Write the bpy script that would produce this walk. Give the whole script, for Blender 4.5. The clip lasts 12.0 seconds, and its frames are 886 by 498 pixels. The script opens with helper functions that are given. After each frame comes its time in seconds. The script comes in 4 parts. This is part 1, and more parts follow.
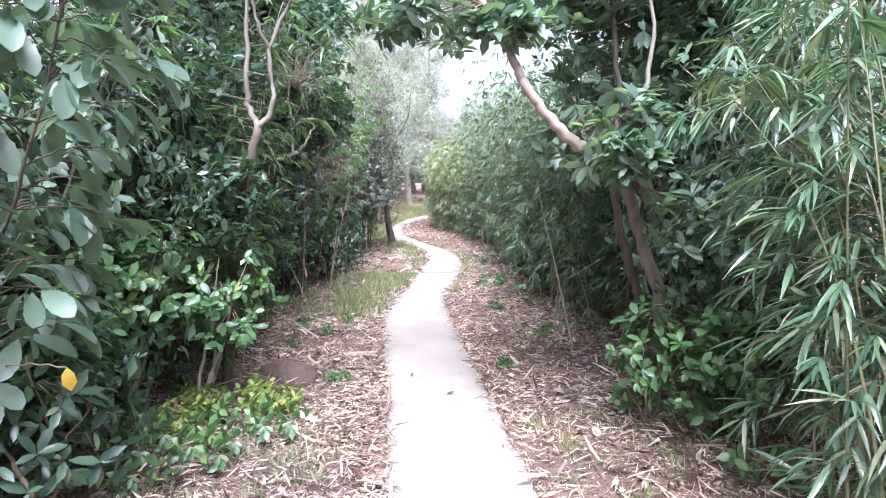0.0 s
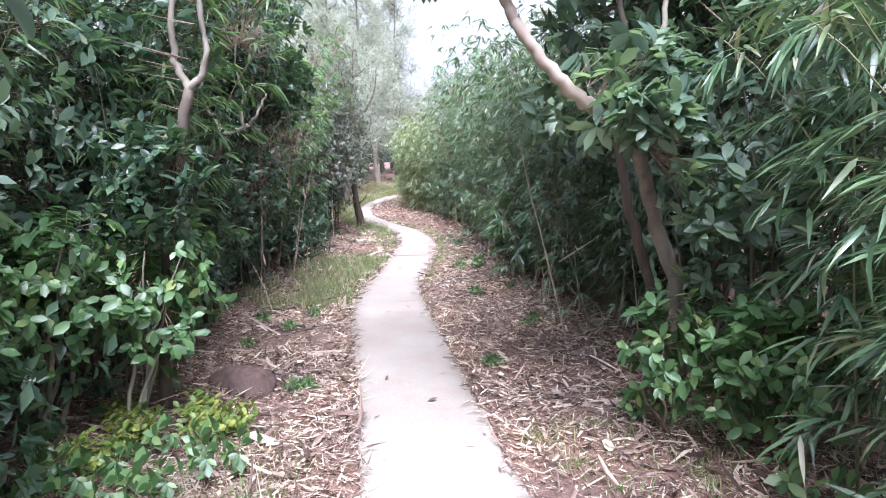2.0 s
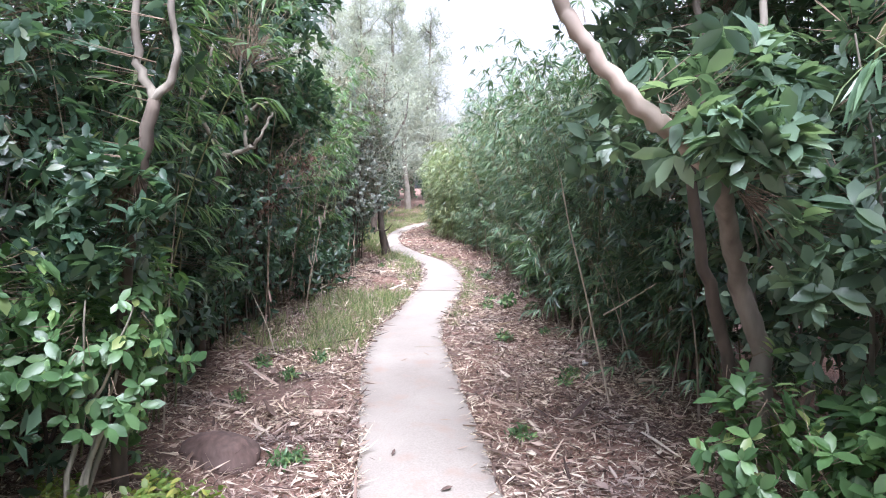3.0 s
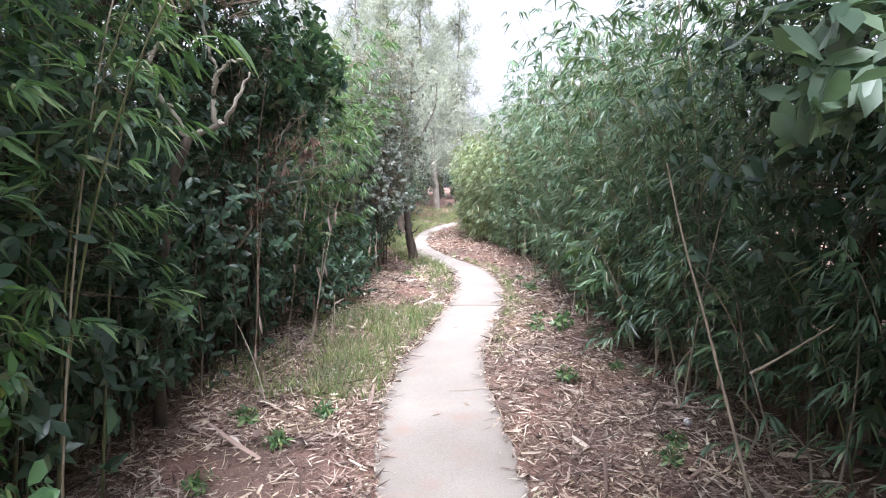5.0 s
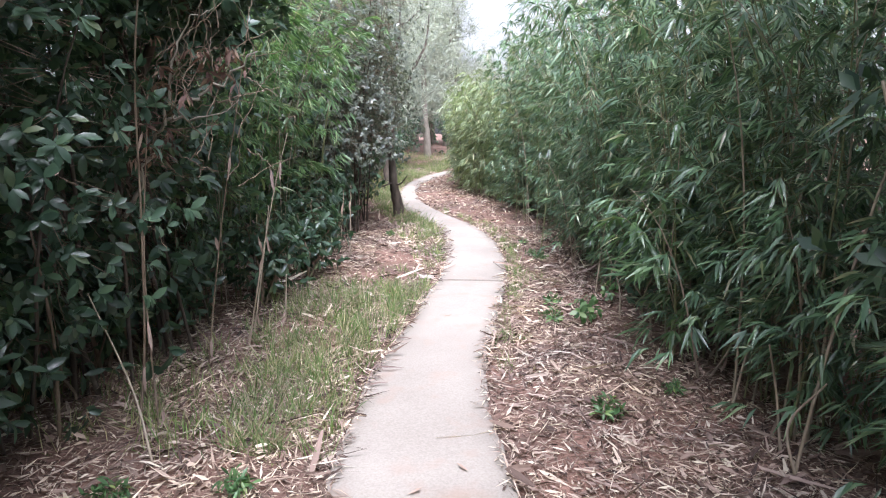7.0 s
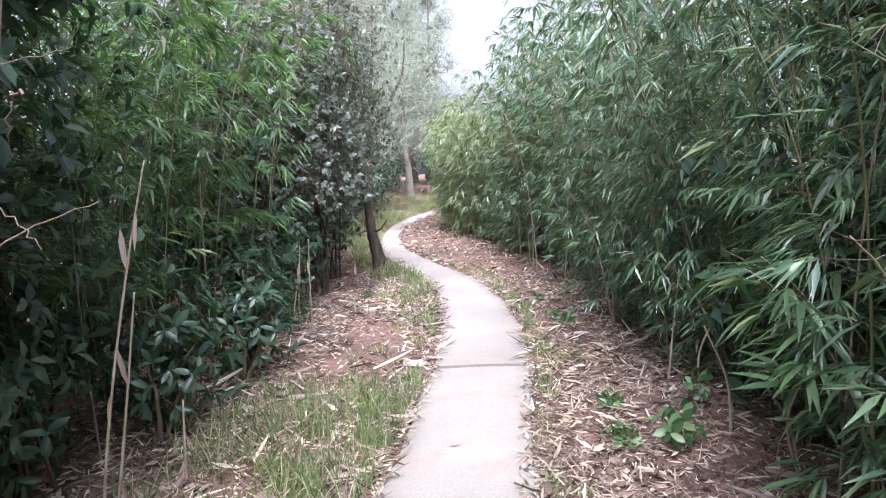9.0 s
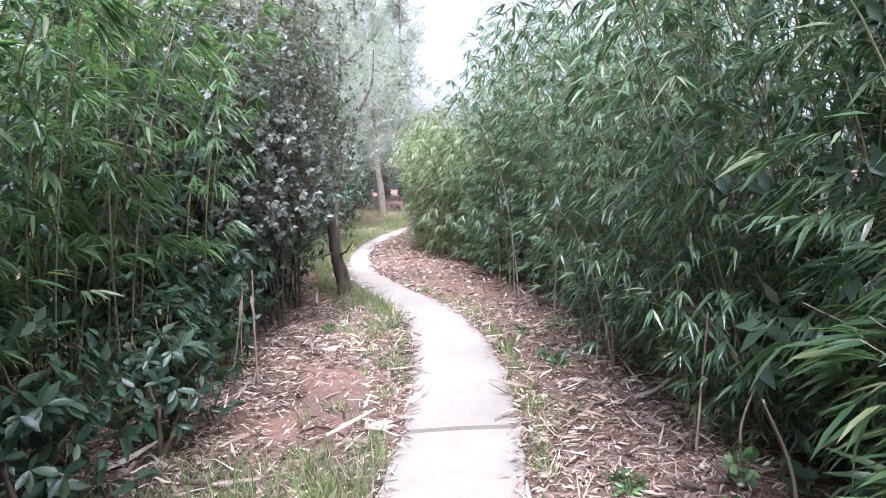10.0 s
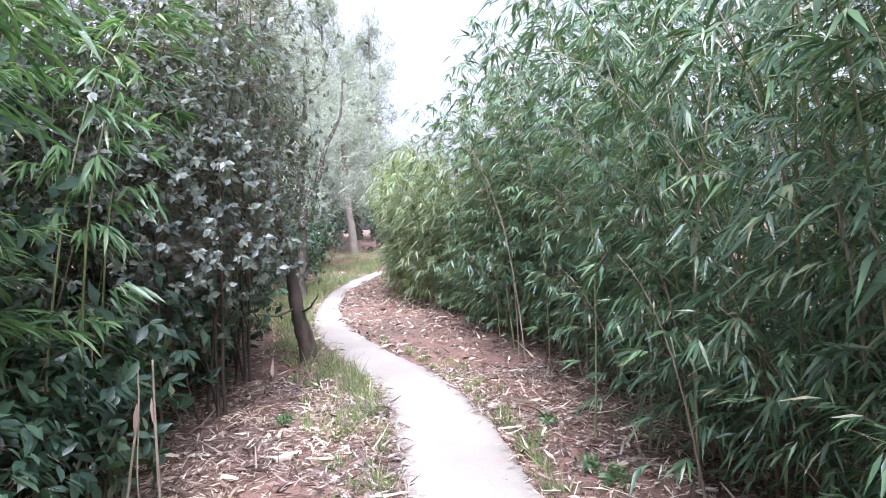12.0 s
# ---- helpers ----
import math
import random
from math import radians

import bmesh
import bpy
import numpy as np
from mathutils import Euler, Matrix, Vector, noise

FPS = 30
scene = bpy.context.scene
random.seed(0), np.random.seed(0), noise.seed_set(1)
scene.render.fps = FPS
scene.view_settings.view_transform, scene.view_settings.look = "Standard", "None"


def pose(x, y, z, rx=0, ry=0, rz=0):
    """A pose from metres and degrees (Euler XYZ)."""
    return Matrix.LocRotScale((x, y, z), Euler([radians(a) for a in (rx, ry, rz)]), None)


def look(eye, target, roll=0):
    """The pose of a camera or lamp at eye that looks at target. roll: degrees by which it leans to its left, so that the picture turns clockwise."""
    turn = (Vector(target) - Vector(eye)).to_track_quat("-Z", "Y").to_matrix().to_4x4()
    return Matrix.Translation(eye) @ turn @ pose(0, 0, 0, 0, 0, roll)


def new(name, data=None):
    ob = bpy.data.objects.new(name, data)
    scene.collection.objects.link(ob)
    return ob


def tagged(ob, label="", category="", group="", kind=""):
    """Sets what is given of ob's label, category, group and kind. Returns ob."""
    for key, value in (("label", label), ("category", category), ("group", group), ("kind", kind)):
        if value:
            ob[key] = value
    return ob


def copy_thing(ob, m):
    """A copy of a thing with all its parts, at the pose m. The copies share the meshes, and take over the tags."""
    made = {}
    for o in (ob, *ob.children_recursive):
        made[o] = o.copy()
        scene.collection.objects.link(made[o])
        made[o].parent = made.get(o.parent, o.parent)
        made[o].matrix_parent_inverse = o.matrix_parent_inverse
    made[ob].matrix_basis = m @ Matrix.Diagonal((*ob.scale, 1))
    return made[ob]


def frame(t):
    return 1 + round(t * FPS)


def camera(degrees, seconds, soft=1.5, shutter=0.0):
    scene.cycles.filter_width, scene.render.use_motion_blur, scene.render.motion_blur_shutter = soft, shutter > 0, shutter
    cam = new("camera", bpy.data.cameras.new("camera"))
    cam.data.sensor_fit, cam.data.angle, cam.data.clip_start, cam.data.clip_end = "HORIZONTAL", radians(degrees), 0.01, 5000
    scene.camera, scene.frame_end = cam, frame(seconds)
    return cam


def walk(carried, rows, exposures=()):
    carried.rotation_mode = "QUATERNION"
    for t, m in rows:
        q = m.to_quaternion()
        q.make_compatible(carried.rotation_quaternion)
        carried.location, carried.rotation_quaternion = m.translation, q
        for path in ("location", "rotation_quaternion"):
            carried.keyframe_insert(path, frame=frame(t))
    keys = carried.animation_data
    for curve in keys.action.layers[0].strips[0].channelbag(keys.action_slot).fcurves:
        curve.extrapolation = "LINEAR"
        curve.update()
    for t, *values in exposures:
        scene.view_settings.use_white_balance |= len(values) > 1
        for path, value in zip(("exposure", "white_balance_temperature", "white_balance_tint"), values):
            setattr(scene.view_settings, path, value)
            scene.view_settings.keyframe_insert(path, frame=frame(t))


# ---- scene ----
cam = camera(69.1, 12.0, 1.05)
PATH = [
    (0, (0.033, 0.027, 1.548), (0.021, 2.017, 1.341), 0.1),
    (0.5, (0.036, 0.063, 1.544), (0.063, 2.047, 1.293), -0.7),
    (1, (0.052, 0.135, 1.526), (0.089, 2.112, 1.225), -0.2),
    (1.5, (0.009, 0.39, 1.492), (0.01, 2.37, 1.214), -0.1),
    (2, (-0.006, 0.722, 1.503), (0.072, 2.702, 1.23), -1.1),
    (2.5, (0.05, 1.119, 1.533), (0.021, 3.103, 1.284), 1.2),
    (2.7, (0.064, 1.257, 1.534), (0.054, 3.248, 1.344), 0.3),
    (4.3, (-0.005, 2.483, 1.483), (-0.038, 4.471, 1.272), 0.5),
    (4.5, (-0.032, 2.616, 1.508), (0.005, 4.6, 1.266), -0.2),
    (5, (-0.06, 2.973, 1.484), (-0.163, 4.961, 1.291), -0.2),
    (5.5, (-0.068, 3.313, 1.476), (-0.106, 5.296, 1.216), 1.7),
    (6, (-0.112, 3.726, 1.492), (-0.098, 5.706, 1.211), -0.1),
    (6.5, (-0.113, 4.14, 1.454), (-0.194, 6.114, 1.143), -0.8),
    (6.7, (-0.119, 4.319, 1.472), (-0.187, 6.285, 1.11), 0.6),
    (8.3, (-0.162, 5.92, 1.339), (-0.251, 7.897, 1.053), 0.5),
    (8.5, (-0.184, 6.089, 1.364), (-0.2, 8.066, 1.065), 0.1),
    (9, (-0.237, 6.517, 1.369), (-0.269, 8.503, 1.133), -2.3),
    (9.5, (-0.222, 6.912, 1.393), (-0.295, 8.896, 1.151), -1.8),
    (10, (-0.22, 7.361, 1.39), (-0.169, 9.351, 1.197), -2.4),
    (10.5, (-0.216, 7.823, 1.41), (-0.111, 9.818, 1.312), -0.6),
    (11, (-0.233, 8.204, 1.395), (-0.174, 10.194, 1.213), -0.8),
    (11.5, (-0.274, 8.557, 1.403), (-0.06, 10.535, 1.195), -0.0),
    (12, (-0.319, 8.898, 1.395), (-0.176, 10.891, 1.319), -3.3),
]
EXPOSURES = [(0.0, 1.67, 5550, 21), (1.0, 1.54, 5550, 21), (2.5, 1.46, 5600, 20), (5.5, 1.41, 5750, 17), (8.5, 1.3, 5650, 19), (9.5, 1.32, 5550, 19), (10.5, 1.43, 5500, 20), (12.0, 1.42, 5500, 20)]
walk(cam, [(t, look(eye, target, roll)) for t, eye, target, roll in PATH], EXPOSURES)

# ---------------------------------------------------------------- world, sun, exposure
world = bpy.data.worlds.new("overcast_sky")
scene.world = world
world.use_nodes = True
wn, wl = world.node_tree.nodes, world.node_tree.links
sky = wn.new("ShaderNodeTexSky")
sky.sky_type = 'NISHITA'
sky.sun_disc = False
sky.sun_elevation, sky.sun_rotation = radians(60), radians(178)
sky.air_density, sky.dust_density, sky.ozone_density = 1.2, 4.0, 1.0
pale = wn.new("ShaderNodeHueSaturation")
pale.inputs["Saturation"].default_value = 0.08
wl.new(sky.outputs[0], pale.inputs["Color"])
wl.new(pale.outputs[0], wn["Background"].inputs["Color"])
wn["Background"].inputs["Strength"].default_value = 0.125
sun = new("sun", bpy.data.lights.new("sun", 'SUN'))
sun.data.energy, sun.data.angle, sun.data.color = 3.9, radians(42), (1.0, 0.985, 0.965)
sun.matrix_world = look((0.5, -9, 30), (0, 8, 0))

# ---------------------------------------------------------------- mesh tools


class Geo:
    """Gathers points and faces for one mesh."""

    def __init__(self):
        self.v, self.f3, self.f4, self.n = [], [], [], 0

    def add(self, v, f3=None, f4=None):
        v = np.asarray(v, dtype=np.float64).reshape(-1, 3)
        if f3 is not None and len(f3):
            self.f3.append(np.asarray(f3, dtype=np.int64).reshape(-1, 3) + self.n)
        if f4 is not None and len(f4):
            self.f4.append(np.asarray(f4, dtype=np.int64).reshape(-1, 4) + self.n)
        self.v.append(v)
        self.n += len(v)

    def mesh(self, name, material, smooth=True):
        me = bpy.data.meshes.new(name)
        v = np.concatenate(self.v)
        f3 = np.concatenate(self.f3) if self.f3 else np.zeros((0, 3), int)
        f4 = np.concatenate(self.f4) if self.f4 else np.zeros((0, 4), int)
        me.vertices.add(len(v))
        me.vertices.foreach_set("co", v.ravel())
        me.loops.add(f3.size + f4.size)
        me.loops.foreach_set("vertex_index", np.concatenate([f3.ravel(), f4.ravel()]).astype(np.int32))
        me.polygons.add(len(f3) + len(f4))
        starts = np.concatenate([np.arange(len(f3)) * 3, f3.size + np.arange(len(f4)) * 4]).astype(np.int32)
        me.polygons.foreach_set("loop_start", starts)
        me.polygons.foreach_set("use_smooth", np.full(len(starts), smooth))
        me.update(calc_edges=True)
        me.validate()
        me.materials.append(material)
        return me


def unit(a):
    return a / np.maximum(np.linalg.norm(a, axis=-1, keepdims=True), 1e-9)


LANCE = ((0.0, 0.0), (0.22, 0.9), (0.6, 0.8), (1.0, 0.0))
LANCE_PLAIN = ((0.0, 0.0), (0.35, 1.0), (1.0, 0.0))
OVAL = ((0.0, 0.0), (0.3, 0.8), (0.68, 0.95), (1.0, 0.0))
OVAL_PLAIN = ((0.0, 0.0), (0.5, 1.0), (1.0, 0.0))
WAVY = ((0.0, 0.05), (0.12, 0.22), (0.22, 0.46), (0.3, 0.5), (0.4, 0.76), (0.48, 0.77), (0.58, 0.97), (0.66, 0.92), (0.76, 1.0), (0.84, 0.83), (0.92, 0.7), (0.97, 0.36), (1.0, 0.0))
STRIP = ((0.0, 0.7), (0.45, 1.0), (1.0, 0.45))
BLADE = ((0.0, 0.8), (0.5, 0.8), (1.0, 0.0))


def leaves(geo, p, d, up, length, width, profile, fold=0.35, bend=0.25):
    """Many leaves at once: base points p, ways d, upper sides up; each is folded along its midrib and bends down."""
    n = len(p)
    d = unit(np.asarray(d, float))
    s = unit(np.cross(d, up))
    nor = np.cross(s, d)
    length, width = np.broadcast_to(length, n)[:, None], np.broadcast_to(width, n)[:, None]
    bend = np.broadcast_to(bend, n)[:, None]
    rows, cols = [], []
    for t, w in profile:
        mid = p + d * length * t - nor * bend * length * t * t
        if w == 0.0:
            rows.append((len(cols),))
            cols.append(mid)
        else:
            half = s * width * w * 0.5
            lift = nor * width * w * 0.5 * fold
            rows.append((len(cols), len(cols) + 1, len(cols) + 2))
            cols += [mid - half + lift, mid, mid + half + lift]
    k = len(cols)
    v = np.stack(cols, axis=1).reshape(-1, 3)
    t3, t4 = [], []
    for a, b in zip(rows, rows[1:]):
        if len(a) == 1 and len(b) == 3:
            t3 += [(a[0], b[1], b[0]), (a[0], b[2], b[1])]
        elif len(a) == 3 and len(b) == 1:
            t3 += [(a[0], a[1], b[0]), (a[1], a[2], b[0])]
        else:
            t4 += [(a[0], a[1], b[1], b[0]), (a[1], a[2], b[2], b[1])]
    off = (np.arange(n) * k)[:, None, None]
    geo.add(v, (np.array(t3)[None] + off) if t3 else None, (np.array(t4)[None] + off) if t4 else None)


def tube(geo, pts, radii, sides=6):
    """A tapered limb along pts."""
    pts = np.asarray(pts, float)
    radii = np.broadcast_to(radii, len(pts))
    tan = unit(np.gradient(pts, axis=0))
    ref = np.array((0.0, 0.0, 1.0)) if abs(tan[0][2]) < 0.9 else np.array((1.0, 0.0, 0.0))
    a = np.arange(sides) * 2 * np.pi / sides
    rings = []
    for q, t, r in zip(pts, tan, radii):
        e1 = unit(np.cross(t, ref))
        e2 = np.cross(t, e1)
        rings.append(q + r * (np.cos(a)[:, None] * e1 + np.sin(a)[:, None] * e2))
    m = len(pts)
    i, j = np.meshgrid(np.arange(m - 1), np.arange(sides), indexing="ij")
    j2 = (j + 1) % sides
    f4 = np.stack([i * sides + j, i * sides + j2, (i + 1) * sides + j2, (i + 1) * sides + j], -1).reshape(-1, 4)
    v = np.concatenate(rings + [pts[-1:]])
    cap = [(m * sides, (m - 1) * sides + q, (m - 1) * sides + (q + 1) % sides) for q in range(sides)]
    geo.add(v, cap, f4)


def twigs(geo, a, b, r):
    """Thin three-sided straight twigs from a to b."""
    n = len(a)
    d = unit(b - a)
    e1 = unit(np.cross(d, np.array((0.31, 0.17, 0.93))))
    e2 = np.cross(d, e1)
    c = []
    for k in range(3):
        c.append(a + r * (math.cos(k * 2.094) * e1 + math.sin(k * 2.094) * e2))
    c.append(b)
    v = np.stack(c, 1).reshape(-1, 3)
    f = np.array([(0, 1, 3), (1, 2, 3), (2, 0, 3)])[None] + (np.arange(n) * 4)[:, None, None]
    geo.add(v, f)


def smooth_line(pts, n, rng=None, wobble=0.0):
    """A smooth line through a few points."""
    pts = [Vector(q) for q in pts]
    ext = [2 * pts[0] - pts[1]] + pts + [2 * pts[-1] - pts[-2]]
    out = []
    for i in range(len(pts) - 1):
        p0, p1, p2, p3 = ext[i:i + 4]
        for k in range(n):
            t = k / n
            out.append(0.5 * (2 * p1 + (p2 - p0) * t + (2 * p0 - 5 * p1 + 4 * p2 - p3) * t * t + (3 * p1 - p0 - 3 * p2 + p3) * t ** 3))
    out.append(pts[-1])
    out = np.array([tuple(q) for q in out])
    if rng is not None and wobble:
        out[1:-1] += rng.normal(0, wobble, out[1:-1].shape)
    return out


def part(name, geo, material, parent, label="", kind="", smooth=True):
    """Links gathered geometry as one mesh object under a thing or a part."""
    ob = new(name, geo.mesh(name, material, smooth))
    ob.parent = parent
    return tagged(ob, label, kind=kind)


def thing(name, label, category, group="", at=None):
    ob = new(name)
    ob.empty_display_size = 0.2
    if at is not None:
        ob.matrix_basis = at
    return tagged(ob, label, category, group)


# ---------------------------------------------------------------- materials


def nodes_of(name):
    m = bpy.data.materials.new(name)
    m.use_nodes = True
    nt = m.node_tree
    return m, nt, nt.nodes["Principled BSDF"]


def ramp(nt, stops, source):
    r = nt.nodes.new("ShaderNodeValToRGB")
    while len(r.color_ramp.elements) < len(stops):
        r.color_ramp.elements.new(0.5)
    for e, (p, c) in zip(r.color_ramp.elements, stops):
        e.position, e.color = p, (*c, 1)
    nt.links.new(source, r.inputs[0])
    return r.outputs[0]


def noise_of(nt, scale, detail=4.0, coords="Object", stretch=None):
    tc = nt.nodes.new("ShaderNodeTexCoord")
    out = tc.outputs[coords]
    if stretch:
        mp = nt.nodes.new("ShaderNodeMapping")
        mp.inputs["Scale"].default_value = stretch
        nt.links.new(out, mp.inputs[0])
        out = mp.outputs[0]
    n = nt.nodes.new("ShaderNodeTexNoise")
    n.inputs["Scale"].default_value, n.inputs["Detail"].default_value = scale, detail
    nt.links.new(out, n.inputs["Vector"])
    return n.outputs["Fac"]


def mixed(nt, fac, a, b, mode='MIX'):
    m = nt.nodes.new("ShaderNodeMix")
    m.data_type, m.blend_type = 'RGBA', mode
    for sock, val in ((m.inputs[0], fac), (m.inputs[6], a), (m.inputs[7], b)):
        if isinstance(val, (int, float)):
            sock.default_value = val
        elif isinstance(val, tuple):
            sock.default_value = (*val, 1)
        else:
            nt.links.new(val, sock)
    return m.outputs[2]


def bump(nt, bsdf, height, strength, distance):
    b = nt.nodes.new("ShaderNodeBump")
    b.inputs["Strength"].default_value, b.inputs["Distance"].default_value = strength, distance
    nt.links.new(height, b.inputs["Height"])
    nt.links.new(b.outputs[0], bsdf.inputs["Normal"])


def leaf_material(name, stops, rough=0.36, through_light=0.34, spec=0.6, patch=3.0, glow=(1.45, 1.55, 0.9)):
    """Leaves: colour varies from leaf to leaf and in larger patches, part of the light goes through."""
    m, nt, b = nodes_of(name)
    g = nt.nodes.new("ShaderNodeNewGeometry")
    col = ramp(nt, stops, g.outputs["Random Per Island"])
    big = noise_of(nt, patch, 2.0)
    shade = ramp(nt, ((0.3, (0.72, 0.74, 0.78)), (0.7, (1.2, 1.2, 1.1))), big)
    col = mixed(nt, 1.0, col, shade, 'MULTIPLY')
    nt.links.new(col, b.inputs["Base Color"])
    b.inputs["Roughness"].default_value = rough
    b.inputs["Specular IOR Level"].default_value = spec
    tr = nt.nodes.new("ShaderNodeBsdfTranslucent")
    bright = mixed(nt, 1.0, col, glow, 'MULTIPLY')
    nt.links.new(bright, tr.inputs["Color"])
    mx = nt.nodes.new("ShaderNodeMixShader")
    mx.inputs[0].default_value = through_light
    nt.links.new(b.outputs[0], mx.inputs[1])
    nt.links.new(tr.outputs[0], mx.inputs[2])
    nt.links.new(mx.outputs[0], nt.nodes["Material Output"].inputs[0])
    return m


def bark_material(name, a, c, scale=14.0, rough=0.85):
    m, nt, b = nodes_of(name)
    n = noise_of(nt, scale, 6.0, stretch=(1, 1, 0.35))
    blot = noise_of(nt, 3.0, 3.0)
    col = ramp(nt, ((0.3, a), (0.7, c)), n)
    col = mixed(nt, ramp(nt, ((0.45, (0, 0, 0)), (0.65, (0.6, 0.6, 0.6))), blot), col, tuple(0.7 * q + 0.03 for q in c))
    nt.links.new(col, b.inputs["Base Color"])
    b.inputs["Roughness"].default_value = rough
    bump(nt, b, n, 0.6, 0.01)
    return m


GREENS = {
    "bamboo": ((0.0, (0.055, 0.102, 0.063)), (0.45, (0.099, 0.175, 0.097)), (0.8, (0.166, 0.262, 0.138)), (0.95, (0.285, 0.335, 0.200)), (1.0, (0.480, 0.450, 0.345))),
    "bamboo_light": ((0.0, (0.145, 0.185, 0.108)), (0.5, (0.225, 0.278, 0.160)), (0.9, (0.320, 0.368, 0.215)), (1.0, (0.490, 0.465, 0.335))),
    "bamboo_fresh": ((0.0, (0.070, 0.132, 0.066)), (0.5, (0.122, 0.216, 0.098)), (0.9, (0.200, 0.305, 0.142)), (1.0, (0.380, 0.400, 0.240))),
    "dark": ((0.0, (0.037, 0.072, 0.048)), (0.5, (0.062, 0.111, 0.073)), (0.9, (0.101, 0.166, 0.101)), (1.0, (0.176, 0.213, 0.119))),
    "broad": ((0.0, (0.064, 0.125, 0.056)), (0.5, (0.100, 0.192, 0.078)), (0.9, (0.155, 0.262, 0.108)), (1.0, (0.300, 0.350, 0.130))),
    "blue": ((0.0, (0.089, 0.144, 0.103)), (0.6, (0.136, 0.201, 0.145)), (1.0, (0.205, 0.280, 0.186))),
    "purple": ((0.0, (0.088, 0.105, 0.092)), (0.5, (0.152, 0.170, 0.147)), (0.9, (0.238, 0.254, 0.215)), (1.0, (0.282, 0.254, 0.216))),
    # needle: lifted to pale grey, so the distance haze sits in the colour
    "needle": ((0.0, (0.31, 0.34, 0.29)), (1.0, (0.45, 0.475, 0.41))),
    "yellow": ((0.0, (0.11, 0.19, 0.04)), (0.6, (0.2, 0.27, 0.06)), (1.0, (0.34, 0.33, 0.08))),
    "grass": ((0.0, (0.11, 0.18, 0.06)), (0.5, (0.18, 0.25, 0.09)), (0.7, (0.34, 0.31, 0.19)), (1.0, (0.48, 0.42, 0.3))),
    "litter": ((0.0, (0.055, 0.036, 0.032)), (0.3, (0.19, 0.13, 0.11)), (0.58, (0.385, 0.28, 0.24)), (0.84, (0.6, 0.485, 0.405)), (1.0, (0.74, 0.65, 0.54))),
}
M_BAMBOO = leaf_material("bamboo_leaf", GREENS["bamboo"], rough=0.32, through_light=0.2, spec=0.8)
# paler, yellower greens than M_BAMBOO, for the clumps at the bend
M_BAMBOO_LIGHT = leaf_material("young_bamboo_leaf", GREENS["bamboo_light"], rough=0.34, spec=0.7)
M_BAMBOO_FRESH = leaf_material("fresh_bamboo_leaf", GREENS["bamboo_fresh"], rough=0.34, through_light=0.38, spec=0.7)
M_DARK = leaf_material("leathery_leaf", GREENS["dark"], rough=0.33)
M_BROAD = leaf_material("broad_leaf", GREENS["broad"], rough=0.38)
M_BLUE = leaf_material("waxy_leaf", GREENS["blue"], rough=0.4)
M_PURPLE = leaf_material("small_dusty_leaf", GREENS["purple"], rough=0.36, spec=0.75)
# haze over the far trees is painted in as this pale base colour
M_HAZED_NEEDLE = leaf_material("needle_spray", GREENS["needle"], rough=0.7, through_light=0.5, glow=(1.25, 1.28, 1.15))
M_YELLOW = leaf_material("yellow_green_leaf", GREENS["yellow"], rough=0.5)
M_GRASS = leaf_material("grass_blade", GREENS["grass"], rough=0.6, through_light=0.35)
M_LITTER = leaf_material("dry_leaf", GREENS["litter"], rough=0.75, through_light=0.12, spec=0.25, patch=1.4)
M_BARK = bark_material("grey_bark", (0.12, 0.10, 0.08), (0.255, 0.225, 0.18))
M_BARK_PINK = bark_material("pinkish_smooth_bark", (0.24, 0.17, 0.13), (0.42, 0.345, 0.28), 9.0, 0.7)
M_BARK_PALE = bark_material("pale_dry_bark", (0.2, 0.175, 0.135), (0.4, 0.365, 0.29), 12.0, 0.8)
M_BARK_DARK = bark_material("dark_bark", (0.045, 0.035, 0.028), (0.13, 0.10, 0.075))
M_TWIG = bark_material("twig", (0.12, 0.085, 0.055), (0.27, 0.2, 0.14), 30.0)
M_CANE = bark_material("dry_cane", (0.22, 0.17, 0.12), (0.42, 0.35, 0.26), 22.0, 0.6)
M_CULM = bark_material("green_cane", (0.09, 0.11, 0.04), (0.22, 0.22, 0.1), 20.0, 0.5)


def concrete():
    m, nt, b = nodes_of("worn_concrete")
    fine, big = noise_of(nt, 90.0, 6.0), noise_of(nt, 1.3, 5.0)
    col = ramp(nt, ((0.3, (0.28, 0.242, 0.206)), (0.7, (0.395, 0.352, 0.303))), big)
    col = mixed(nt, 0.35, col, ramp(nt, ((0.3, (0.17, 0.14, 0.118)), (0.65, (0.37, 0.328, 0.288))), fine))
    stain = noise_of(nt, 4.5, 8.0)
    col = mixed(nt, ramp(nt, ((0.54, (0, 0, 0)), (0.72, (0.6, 0.6, 0.6))), stain), col, (0.33, 0.235, 0.185))
    nt.links.new(col, b.inputs["Base Color"])
    b.inputs["Roughness"].default_value = 0.85
    bump(nt, b, fine, 0.35, 0.003)
    return m


def soil():
    m, nt, b = nodes_of("reddish_soil")
    fine, big = noise_of(nt, 85.0, 10.0), noise_of(nt, 1.1, 5.0)
    col = ramp(nt, ((0.35, (0.13, 0.08, 0.062)), (0.65, (0.31, 0.16, 0.115))), big)
    col = mixed(nt, 0.5, col, ramp(nt, ((0.3, (0.075, 0.048, 0.038)), (0.7, (0.3, 0.2, 0.16))), fine))
    nt.links.new(col, b.inputs["Base Color"])
    b.inputs["Roughness"].default_value = 0.95
    bump(nt, b, fine, 0.9, 0.02)
    return m


M_CONCRETE, M_SOIL = concrete(), soil()

